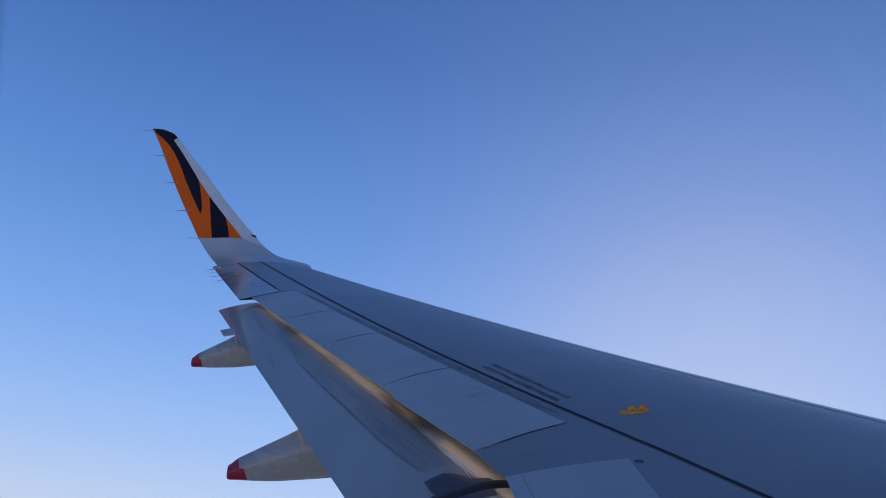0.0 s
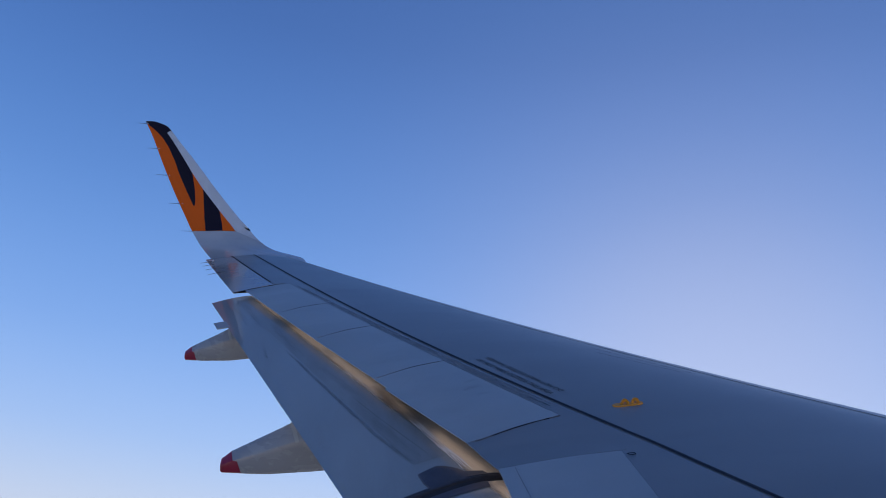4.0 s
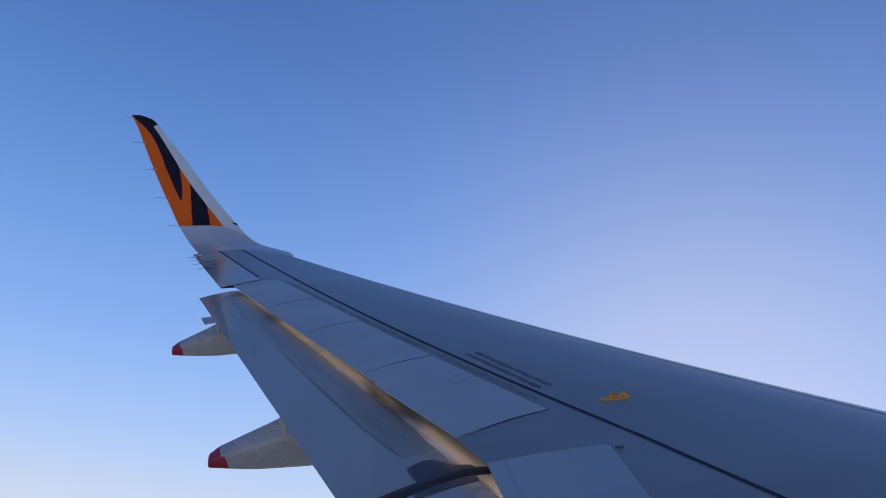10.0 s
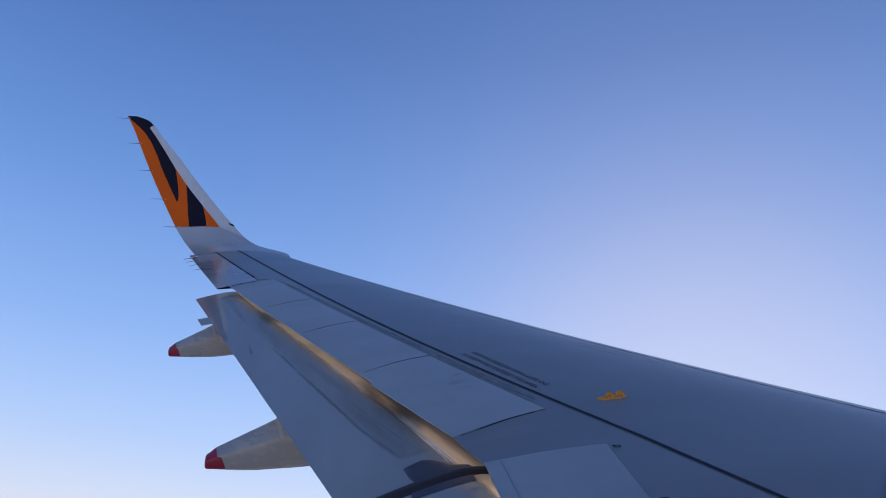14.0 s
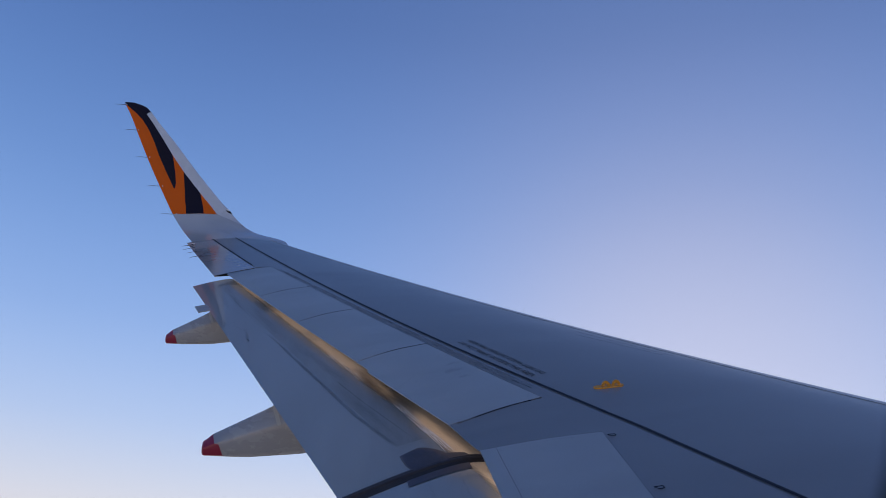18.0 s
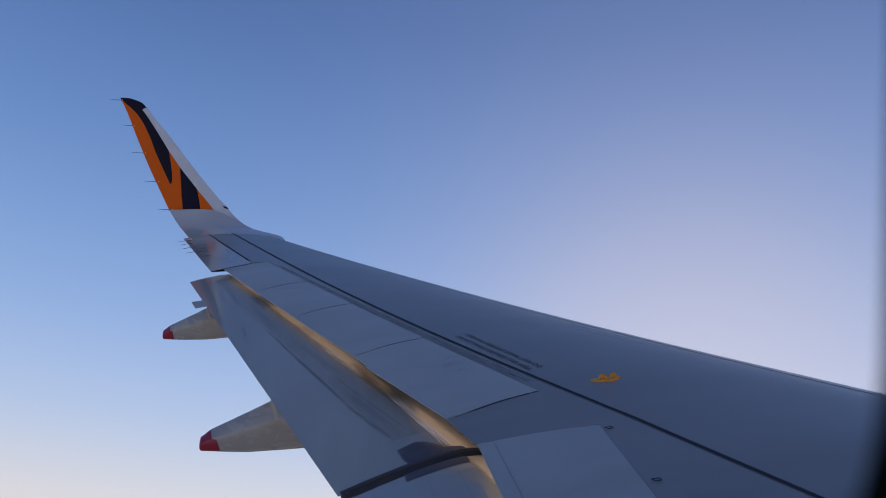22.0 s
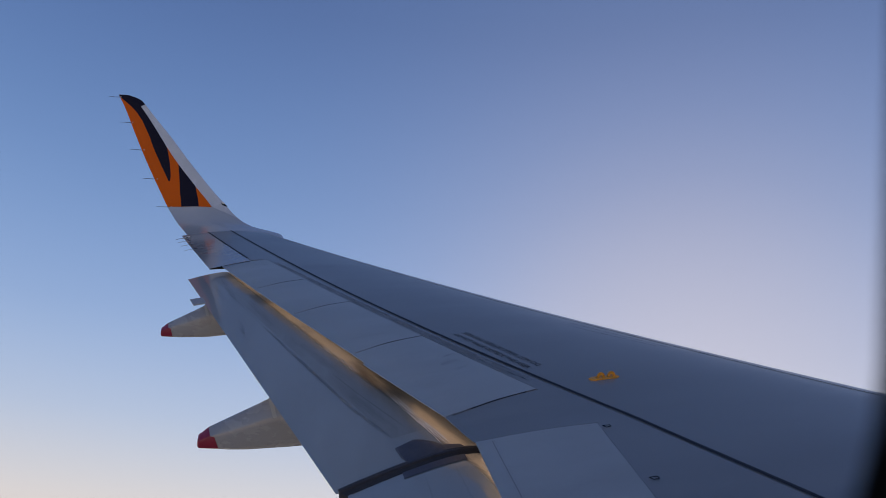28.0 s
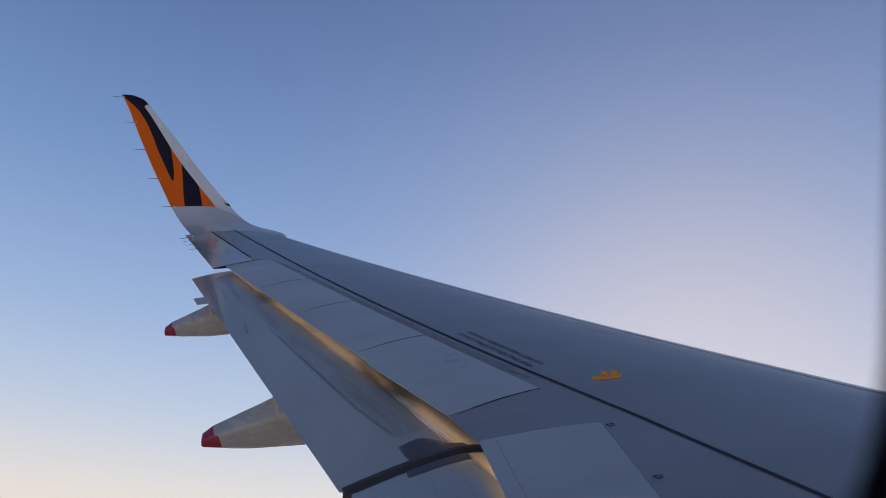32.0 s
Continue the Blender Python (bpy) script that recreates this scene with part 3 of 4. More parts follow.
ail = part("aileron", aileron(), GLOSS, wing, "glossy grey aileron reflecting the orange tip")
part("filler_panel", patch([(hinge(12.94) + 0.23, 12.84), (hinge(13.3) + 0.06, 13.3), (hinge(13.3) - 0.10, 13.3), (hinge(12.94) - 0.08, 12.90)], -0.010, 0.02, 4, 4), SKIN, wing)
part("hinge_seam", ribbon([(-9.43, 15.83), (-8.50, 13.12)], 0.028), LINE, wing)
# black plate added to darken the aileron's inboard end
bm = bmesh.new()
ring = []
for i in range(9):
    s0 = 12.910 - 0.19 * i / 8
    x0 = hinge(12.94) - 0.012
    ring.append(on_wing(x0 + (te(s0) - x0) * i / 8, s0, -0.004))
low = [p + Vector((0, 0, -0.08 * (1 - i / 8) - 0.010)) for i, p in enumerate(ring)][::-1]
loft(bm, [ring + low, [p + Vector((0, -0.006, 0)) for p in ring + low]])
part("end_plate", bm, RUBBER, ail, "black plate darkening the aileron end")
for s in (14.3, 14.72, 15.08, 15.4):
    bm = bmesh.new()
    p, q = on_wing(te(s) + 0.06, s, 0.012), on_wing(te(s) + 0.01, s, 0.010)
    rod(bm, p, q, 0.007, 0.006)
    rod(bm, q, q + Vector((-0.15, -0.02, -0.035)), 0.0045, 0.003)
    part("static_discharger", bm, PLATE, ail)
    # outermost base gets white in place of the sun striking it
    if s > 15.3:
        bm = bmesh.new()
        rod(bm, on_wing(te(s) + 0.09, s + 0.03, 0.016), on_wing(te(s) - 0.05, s + 0.02, -0.002), 0.016, 0.006, 8)
        part("discharger_base", bm, WHITE, ail, "discharger base coloured white for its sunlit glint")


# flaps: a nose tucked below the spoilers, rear edge drooped
def flap_ring(nose, tail, s, bulge=0.115):
    nose, tail = Vector((nose[0], s, nose[1])), Vector((tail[0], s, tail[1]))
    c = (tail - nose).length
    d = (tail - nose) / c
    up = Vector((-d.z, 0, d.x))
    if up.z < 0:
        up = -up
    ring = []
    N = 16
    for i in range(N + 1):
        w = (i / N) ** 1.7
        ring.append(nose + d * c * w + up * flap_up(w, bulge) * c)
    for i in range(1, N):
        w = (1 - i / N) ** 1.7
        ring.append(nose + d * c * w - up * (0.05 * math.sqrt(w) * (1 - w) + 0.004) * c)
    return ring


def flap_up(w, bulge):
    """Upper side over the chord line: a quarter ellipse to the crest, then a long fall to the rear edge."""
    if w < 0.32:
        return bulge * math.sqrt(max(0.0, 1 - ((0.32 - w) / 0.32) ** 2))
    return (bulge - 0.004) * (1 - ((w - 0.32) / 0.68) ** 1.42) + 0.004


def flap_at(s, w, lift=0.0):
    """A point of the outboard flap's upper side, w from nose to rear edge."""
    t = (s - 6.47) / (12.80 - 6.47)
    n = Vector((FN0[0] + (FN1[0] - FN0[0]) * t, s, FN0[1] + (FN1[1] - FN0[1]) * t))
    q = Vector((FT0[0] + (FT1[0] - FT0[0]) * t, s, FT0[1] + (FT1[1] - FT0[1]) * t))
    c = (q - n).length
    d = (q - n) / c
    up = Vector((-d.z, 0, d.x))
    if up.z < 0:
        up = -up
    return n + d * c * w + up * (flap_up(w, 0.115) * c + lift)


FN0, FT0 = (-6.26, 0.115), (-7.379, -0.086)
FN1, FT1 = (-8.56, 1.02), (-9.290, 0.957)


def outboard_flap():
    bm = bmesh.new()
    rings = []
    for k in range(13):
        t = k / 12
        s = 6.47 + (12.80 - 6.47) * t
        rings.append(flap_ring((FN0[0] + (FN1[0] - FN0[0]) * t, FN0[1] + (FN1[1] - FN0[1]) * t),
                               (FT0[0] + (FT1[0] - FT0[0]) * t, FT0[1] + (FT1[1] - FT0[1]) * t), s))
    loft(bm, rings)
    return bm


flap = part("outboard_flap", outboard_flap(), FLAP, wing, "grey streaked flap drooped behind the wing")


def flap_patch(quad, lift=0.003, n=6, m=6):
    """A thin sheet on the outboard flap; quad of (s, w)."""
    a, b, c, d = [Vector(p) for p in quad]
    bm = bmesh.new()
    vs = []
    for i in range(n + 1):
        p, q = a.lerp(b, i / n), d.lerp(c, i / n)
        vs.append([bm.verts.new(flap_at(*p.lerp(q, j / m), lift)) for j in range(m + 1)])
    for i in range(n):
        for j in range(m):
            bm.faces.new((vs[i][j], vs[i][j + 1], vs[i + 1][j + 1], vs[i + 1][j]))
    lay_uv(bm, vs)
    return bm


# rear border of the tan strip, set where the sunlight on the nose ends
NOSE_EDGE = [(6.48, 0.31), (6.9, 0.295), (7.3, 0.27), (7.8, 0.275), (8.3, 0.29), (9.1, 0.285), (12.79, 0.265)]
bm = bmesh.new()
vs = [[bm.verts.new(flap_at(a, 0.002 + (table(a, NOSE_EDGE) + 0.028) * j / 14, 0.0028)) for j in range(15)] for a in [6.48 + 6.31 * i / 80 for i in range(81)]]
for r, t in zip(vs, vs[1:]):
    for j in range(14):
        bm.faces.new((r[j], r[j + 1], t[j + 1], t[j]))
lay_uv(bm, vs)
part("nose_skin", bm, NOSEM, flap, "bare brushed metal flap nose with sunlight in its tan colour")
bm = bmesh.new()
SHIELD = [(6.700, 0.560), (6.735, 0.43), (6.700, 0.385), (6.640, 0.345), (6.585, 0.325), (6.475, 0.34), (6.475, 0.567), (6.57, 0.575)]
mid = [sum(p[i] for p in SHIELD) / len(SHIELD) for i in (0, 1)]
loft(bm, [[flap_at(mid[0] + (a - mid[0]) * k, mid[1] + (b - mid[1]) * k, h) for a, b in SHIELD] for k, h in ((1.0, 0.002), (0.97, 0.009), (0.93, 0.011))], True, False)
for k, h in ((0.93, 0.011), (0.5, 0.012)):
    ring = [(mid[0] + (a - mid[0]) * k, mid[1] + (b - mid[1]) * k) for a, b in SHIELD]
    if k > 0.6:
        outer = ring
    else:
        loft(bm, [[flap_at(a, b, 0.011) for a, b in outer], [flap_at(a, b, h) for a, b in ring]], True, False)
        bm.faces.new([bm.verts.new(flap_at(a, b, h)) for a, b in ring])
bmesh.ops.remove_doubles(bm, verts=bm.verts, dist=0.0005)
part("wear_plate", bm, PLATE, flap, "scuffed dark wear plate")
part("wear_strip", flap_patch([(6.475, 0.21), (6.55, 0.225), (6.575, 0.33), (6.475, 0.34)], 0.006, 4, 6), PLATE, flap, "dark wear strip running to the nose")
bm = bmesh.new()
rows = []
for i in range(33):
    w = 0.08 + 0.90 * i / 32
    rows.append([flap_at(6.462 + a * (1 - 0.35 * w), w, h) for a, h in ((0.062, 0.001), (0.050, 0.008), (0.030, 0.010), (0.026, 0.006), (0.016, 0.007), (0.008, 0.012), (0.0, 0.008), (-0.003, -0.03), (0.02, -0.03))])
loft(bm, rows)
part("edge_seal", bm, LIP, flap, "dark ridged seal on the flap end")


def flap_line(points, wide, lift=0.003):
    """A thin joint line along (s, w) points of the outboard flap."""
    bm = bmesh.new()
    rows = []
    for (s0, w0), (s1, w1) in zip(points, points[1:]):
        for i in range(24):
            t = i / 24
            rows.append((s0 + (s1 - s0) * t, w0 + (w1 - w0) * t))
    rows.append(points[-1])
    vs = []
    for a, b in rows:
        lo, hi = [wide * (1 + 0.4 * noise.noise((a * 5, k, wide * 900))) for k in (2.0, 9.0)]
        vs.append((bm.verts.new(flap_at(a, b - lo, lift)), bm.verts.new(flap_at(a, b + hi, lift))))
    for p, q in zip(vs, vs[1:]):
        bm.faces.new((p[0], p[1], q[1], q[0]))
    lay_uv(bm, vs)
    return bm


# brown film painted where a shadow breaks the sunlit nose
for a, b, lo, hi in ((7.40, 8.45, 0.01, 0.31),):
    part("nose_shadow", flap_patch([(a, lo), (b, lo), (b, hi), (a, hi)], 0.0042, 12, 8), NOSE_SHADOW, flap, "brown film painting a shadow on the flap nose")
# chafed streaks along the rear of the nose skin, their sun glint coloured in
rnd = random.Random(4)
for k in range(76):
    bm = bmesh.new()
    near = k < 46
    a = 6.56 + 0.75 * rnd.random() if near else 8.05 + 0.75 * rnd.random()
    b = table(a, NOSE_EDGE) + 0.008 - 0.050 * rnd.random()
    long = (0.10 + 0.30 * rnd.random()) * (1 if near else 0.6)
    thin = 0.0008 + 0.0020 * rnd.random() * (1.4 if a < 6.9 else 1)
    n = 10
    vs = []
    for i in range(n + 1):
        f = i / n
        c = b - 0.035 * f * long + 0.003 * math.sin(5 * f + k)
        wide = thin * math.sin(math.pi * min(0.97, max(0.03, f))) * (0.9 + 0.2 * rnd.random())
        vs.append((bm.verts.new(flap_at(a + f * long, c - wide, 0.0034)), bm.verts.new(flap_at(a + f * long, c + wide, 0.0034))))
    for p, q in zip(vs, vs[1:]):
        bm.faces.new((p[0], p[1], q[1], q[0]))
    part("chafed_streak", bm, CHAFED, flap, "chafed streak in the bare metal with its glint in the pale colour")
part("cover_panel", flap_patch([(6.84, 0.29), (12.79, 0.26), (12.79, 0.585), (6.84, 0.528)], 0.002, 60, 8), BAND, flap, "dull grey cover panel behind the flap nose")
SPLICE = [(9.95, 0.59), (8.49, 0.575), (7.46, 0.565), (6.84, 0.524)]
part("joint_line", flap_line(SPLICE, 0.016, 0.0045), GRIME, flap, "smudged sealant joint")
part("grime_streak", flap_line([(a, b - 0.004) for a, b in SPLICE], 0.030, 0.0035), HALO, flap, "faint grime along the sealant joint")
part("joint_line", flap_line([(8.2, 0.455), (7.7, 0.44), (6.9, 0.395)], 0.004, 0.005), GRIME, flap)
part("joint_line", flap_line([(12.5, 0.588), (9.96, 0.59)], 0.007, 0.0045), HALO, flap)
part("joint_line", flap_line([(6.83, 0.36), (6.845, 0.53)], 0.006, 0.005), HALO, flap)
for a0, b0, a1, b1, wide in ((12.4, 0.48, 11.0, 0.62, 0.05), (12.1, 0.68, 11.2, 0.74, 0.04), (11.2, 0.44, 9.7, 0.50, 0.05), (10.3, 0.76, 9.7, 0.86, 0.025),
                             (9.3, 0.44, 7.9, 0.40, 0.05), (8.2, 0.50, 6.9, 0.46, 0.04)):
    part("grime_streak", flap_line([(a0, b0), (a1, b1)], wide, 0.004), HALO, flap, "faint dark grime streak on the flap")
for a, b in ((8.43, 0.262), (9.87, 0.825)):
    for k in (0.0, 0.045):
        bm = bmesh.new()
        rod(bm, flap_at(a + 0.018 + k, b, 0.004), flap_at(a - 0.012 + k, b - 0.006, 0.003), 0.003, 0.0022)
        part("latch", bm, SEAM, flap)
# rear-edge tab near the outer end
bm = bmesh.new()
p, q = flap_at(11.40, 0.97), flap_at(11.70, 0.97)
off = Vector((-0.155, 0, -0.03))
loft(bm, [[v, v + off, v + off + Vector((0, 0, -0.012)), v + Vector((0, 0, -0.012))] for v in (p, q)])
part("trim_tab", bm, PALE, flap)
# short doubler clipped over the rear edge
bm = bmesh.new()
p, q = flap_at(8.53, 0.975, 0.002), flap_at(8.76, 0.975, 0.002)
off = Vector((-0.024, 0, -0.006))
loft(bm, [[v, v + off, v + off + Vector((0, 0, -0.010)), v + Vector((0, 0, -0.010))] for v in (p, q)])
part("edge_doubler", bm, FLAP, flap, "short grey doubler on the rear edge")


IN0, IN1 = ((-6.255, 0.11), (-7.305, -0.080)), ((-6.16, -0.08), (-7.49, -0.42))


def inboard_ends(s):
    t = (6.410 - s) / (6.410 - 2.25)
    return [(a[0] + (b[0] - a[0]) * t, a[1] + (b[1] - a[1]) * t) for a, b in zip(IN0, IN1)]


def inboard_at(s, w, lift=0.0):
    a, b = [Vector((p[0], s, p[1])) for p in inboard_ends(s)]
    c = (b - a).length
    d = (b - a) / c
    up = Vector((d.z, 0, -d.x))
    return a + d * c * w + up * (flap_up(w, 0.115) * c + lift)


bm = bmesh.new()
loft(bm, [flap_ring(*inboard_ends(6.410 + (2.25 - 6.410) * k / 12), 6.410 + (2.25 - 6.410) * k / 12) for k in range(13)])
flap_in = part("inboard_flap", bm, FLAP, wing, "grey inboard flap drooped behind the wing")


def inboard_sheet(s0, s1, w0, w1, lift, n=4, m=14):
    bm = bmesh.new()
    vs = [[bm.verts.new(inboard_at(s0 + (s1 - s0) * i / n, w0 + (w1 - w0) * j / m, lift)) for j in range(m + 1)] for i in range(n + 1)]
    for i in range(n):
        for j in range(m):
            bm.faces.new((vs[i][j], vs[i][j + 1], vs[i + 1][j + 1], vs[i + 1][j]))
    lay_uv(bm, vs)
    return bm


bm = bmesh.new()
vs = [[bm.verts.new(inboard_at(a, 0.002 + (table(-a, [(-6.40, 0.30), (-6.2, 0.25), (-5.8, 0.20), (-2.3, 0.18)]) + 0.03) * j / 14, 0.001)) for j in range(15)] for a in [6.405 - 4.1 * i / 60 for i in range(61)]]
for r, t in zip(vs, vs[1:]):
    for j in range(14):
        bm.faces.new((r[j], r[j + 1], t[j + 1], t[j]))
lay_uv(bm, vs)
part("nose_skin", bm, NOSEM, flap_in, "bare brushed metal flap nose with sunlight in its tan colour")
part("wear_plate", inboard_sheet(6.408, 6.30, 0.27, 0.66, 0.004), PLATE, flap_in, "scuffed dark wear plate")
part("joint_line", inboard_sheet(6.30, 4.6, 0.532, 0.552, 0.003, 12, 2), HALO, flap_in)
part("joint_line", inboard_sheet(6.30, 4.6, 0.352, 0.370, 0.003, 12, 2), HALO, flap_in)
for k in range(22):
    bm = bmesh.new()
    a = 6.36 - 0.75 * rnd.random()
    b = 0.13 + 0.09 * rnd.random() - 0.05 * (6.36 - a)
    long, thin = 0.05 + 0.16 * rnd.random(), 0.0012 + 0.0030 * rnd.random()
    vs = []
    for i in range(9):
        f = i / 8
        wide = thin * math.sin(math.pi * min(0.97, max(0.03, f))) * (0.9 + 0.2 * rnd.random())
        vs.append([bm.verts.new(inboard_at(a - f * long, b - 0.1 * f * long + k, 0.0016)) for k in (-wide, wide)])
    for p, q in zip(vs, vs[1:]):
        bm.faces.new((p[0], p[1], q[1], q[0]))
    part("chafed_streak", bm, CHAFED, flap_in, "chafed streak in the bare metal with its glint in the pale colour")
# dark bulging seal in the gap between the two flaps
bm = bmesh.new()
rows = []
for i in range(33):
    w = 0.02 + 0.96 * i / 32
    p, q = flap_at(6.468, w, 0.0), inboard_at(6.408, min(w, 0.97), 0.0)
    rows.append([flap_at(6.474, w, 0.003), p.lerp(q, 0.15) + Vector((0, 0, -0.006)), p.lerp(q, 0.5) + Vector((0, 0, -0.020)), p.lerp(q, 0.85) + Vector((0, 0, -0.006)),
                 inboard_at(6.404, min(w, 0.97), 0.003), q + Vector((0, 0, -0.05)), p + Vector((0, 0, -0.05))])
loft(bm, rows)
part("gap_seal", bm, SEAL, wing, "black seal between the flaps")


# flap track fairings
SHAPE = [(0.14, 1.0), (0.26, 0.97), (0.93, 0.36), (0.97, 0.28), (0.985, 0.12), (0.97, -0.45), (0.88, -0.78), (0.60, -0.95), (0.2, -1.0)]
SHAPE += [(-a, b) for a, b in SHAPE[::-1]]


def fairing(s, x_front, x_tail, floor_line, roof_line, width, cap, slant, collar):
    """A tapered canoe with a ridged section; floor and roof heights along x, a red cap at the tail with a stepped joint, and a pale collar."""
    def ring(x, lean=0.0, grow=0.0):
        lo, hi = table(x, floor_line), table(x, roof_line)
        f = (x - x_tail) / (x_front - x_tail)
        w = width * min(1.0, 0.62 + 1.2 * f) * min(1.0, 0.3 + 3 * (1 - f))
        return [(x - b * lean / 2 + (lean * 0.55 if b < 0.3 else 0), s + a * (w / 2 + grow), (lo + hi) / 2 + b * ((hi - lo) / 2 + grow)) for a, b in SHAPE]

    bm = bmesh.new()
    n = 24
    loft(bm, [ring(x_tail + cap + (x_front - x_tail - cap) * i / n, slant * max(0, 1 - i / 4)) for i in range(n + 1)])
    body = part("flap_track_fairing", bm, FAIR, wing, "grey flap track fairing with a red tail cap")
    bm = bmesh.new()
    rings = [ring(x_tail + cap * i / 5 - 0.002, slant * i / 5, 0.001) for i in range(6)]
    mid = sum((Vector(p) for p in rings[0]), Vector()) / len(rings[0])
    for k, back in ((0.07, 0.012), (0.26, 0.021)):
        rings.insert(0, [Vector(p).lerp(mid, k) + Vector((-back, 0, 0)) for p in ring(x_tail - 0.002, 0, 0.001)])
    loft(bm, rings)
    part("tail_cap", bm, RED, body, "chipped red tail cap")
    # pale collar over the top and the upper corner of the side
    bm = bmesh.new()
    k = len(SHAPE)
    top = [k - 4 + i for i in range(4)] + [0, 1, 2]
    rows = [[ring(x + 0.08 * (1 - SHAPE[i][1]), 0, 0.004)[i] for i in top] for x in collar]
    loft(bm, rows, False, False)
    part("collar", bm, COLLAR, body, "pale collar where the fairing meets the flap")
    for dz in (0.0, 0.045):
        x = collar[0] + 0.06
        lo, hi = table(x, floor_line), table(x, roof_line)
        bm = bmesh.new()
        bmesh.ops.create_icosphere(bm, subdivisions=1, radius=0.005, matrix=Matrix.Translation((x, s - 0.98 * width / 2, lo + (hi - lo) * 0.55 + dz)))
        part("fastener", bm, DIM, body)


fairing(12.0, -7.6, -9.455, [(-9.455, 0.238), (-9.3, 0.230), (-8.9, 0.238), (-8.4, 0.30), (-7.6, 0.72)],
        [(-9.455, 0.365), (-9.40, 0.402), (-8.95, 0.655), (-8.4, 0.88), (-7.6, 0.97)], 0.30, 0.085, 0.05, (-8.950, -8.920))
fairing(8.9, -6.0, -8.53, [(-8.53, -0.412), (-8.36, -0.428), (-8.1, -0.430), (-7.63, -0.402), (-7.0, -0.30), (-6.0, 0.15)],
        [(-8.53, -0.285), (-8.46, -0.245), (-7.93, 0.035), (-7.3, 0.25), (-6.0, 0.42)], 0.34, 0.105, 0.07, (-7.93, -7.895))

# ---- upturned wing tip ----
RISE = [(1.55, 15.5), (1.66, 15.9), (1.80, 16.3), (2.0, 16.62), (2.2, 16.82), (2.5, 16.98), (3.2, 17.25), (4.6, 17.72)]
TAIL = [(1.62, -9.78), (1.83, -10.045), (2.15, -10.315), (2.42, -10.477), (2.99, -10.789), (3.58, -11.08), (4.16, -11.35), (4.45, -11.511)]
NOSE = [(1.62, -8.06), (1.70, -8.13), (1.753, -8.322), (1.792, -8.512), (1.842, -8.692), (1.938, -8.892), (2.105, -9.103), (2.319, -9.305),
        (2.466, -9.453), (3.036, -9.953), (3.619, -10.426), (4.066, -10.812), (4.281, -10.988), (4.37, -11.09), (4.45, -11.33)]


def tip_frame(z):
    """Tail and nose points at a height, and the inward normal of the blade."""
    s = smooth_table(z, RISE)
    d = Vector((0, smooth_table(z + 0.02, RISE) - smooth_table(z - 0.02, RISE), 0.04)).normalized()
    return Vector((smooth_table(z, TAIL), s, z)), Vector((smooth_table(z, NOSE), s, z)), Vector((0, -d.z, d.y))


def tip_half(w, c):
    """Half thickness at w from tail 0 to nose 1."""
    return c * 0.5 * 0.095 * (1.55 * math.sqrt(max(1 - w, 0)) * min(1.0, 0.35 + w * 1.0) * min(1, w * 2.2 + 0.04))


TIP_Z = [1.62 + 0.58 * i / 28 for i in range(28)] + [2.2 + 2.245 * i / 60 for i in range(61)]


def tip_blade():
    bm = bmesh.new()
    rings = []
    for z in TIP_Z:
        a, b, nrm = tip_frame(z)
        c = (b - a).length
        W = [(i / 30) for i in range(31)]
        rings.append([a.lerp(b, 1 - (1 - w) ** 1.6) + nrm * tip_half(1 - (1 - w) ** 1.6, c) for w in W]
                     + [a.lerp(b, 1 - (1 - w) ** 1.6) - nrm * tip_half(1 - (1 - w) ** 1.6, c) for w in W[::-1][1:-1]])
    loft(bm, rings)
    return bm


blade = part("sharklet", tip_blade(), TIP_SHADED, wing, "white upturned wing tip with orange and navy stripes")

Z0, Z1 = 2.165, 4.44


def stripe(h0, h1, lo, hi, lift, n=36, m=8):
    """A painted field on the inner face between two edges; lo and hi map height share to chord share."""
    bm = bmesh.new()
    vs = []
    for i in range(n + 1):
        h = h0 + (h1 - h0) * i / n
        a, b, nrm = tip_frame(Z0 + (Z1 - Z0) * h)
        c = (b - a).length
        l, r = table(h, lo), table(h, hi)
        vs.append([bm.verts.new(a.lerp(b, w) + nrm * (tip_half(w, c) + lift)) for w in [l + (r - l) * j / m for j in range(m + 1)]])
    for i in range(n):
        for j in range(m):
            bm.faces.new((vs[i][j], vs[i][j + 1], vs[i + 1][j + 1], vs[i + 1][j]))
    return bm


LIMIT = [(0, 0.72), (0.113, 0.73), (0.371, 0.69), (0.526, 0.68), (0.629, 0.69), (0.825, 0.735), (0.905, 0.72)]
CAP = [(0.905, 0.72), (0.915, 0.985), (1, 0.985)]
part("white_band", stripe(-0.09, 0.915, [(-0.09, 0.985), (-0.06, 0.93), (-0.03, 0.84), (0, 0.73), (0.113, 0.73)] + LIMIT[2:], [(-0.09, 0.995), (1, 0.995)], 0.003, 80, 16), WHITE, blade, "white leading band")
part("orange_field", stripe(0, 0.985, [(0, 0.005), (1, 0.005)], LIMIT + [(0.985, 0.6)], 0.003, 60, 16), ORANGE, blade, "orange livery field")
part("navy_stripe", stripe(0.225, 1.0, [(0.225, 0.26), (0.371, 0.29), (0.526, 0.325), (0.629, 0.38), (0.76, 0.425), (0.84, 0.40), (0.90, 0.29), (0.95, 0.13), (0.985, 0.01), (1, 0.01)],
                           [(0.225, 0.285), (0.27, 0.36), (0.371, 0.49), (0.45, 0.585)] + LIMIT[3:] + CAP[1:], 0.006, 60, 16),
     NAVY, blade, "dark navy livery stripe")
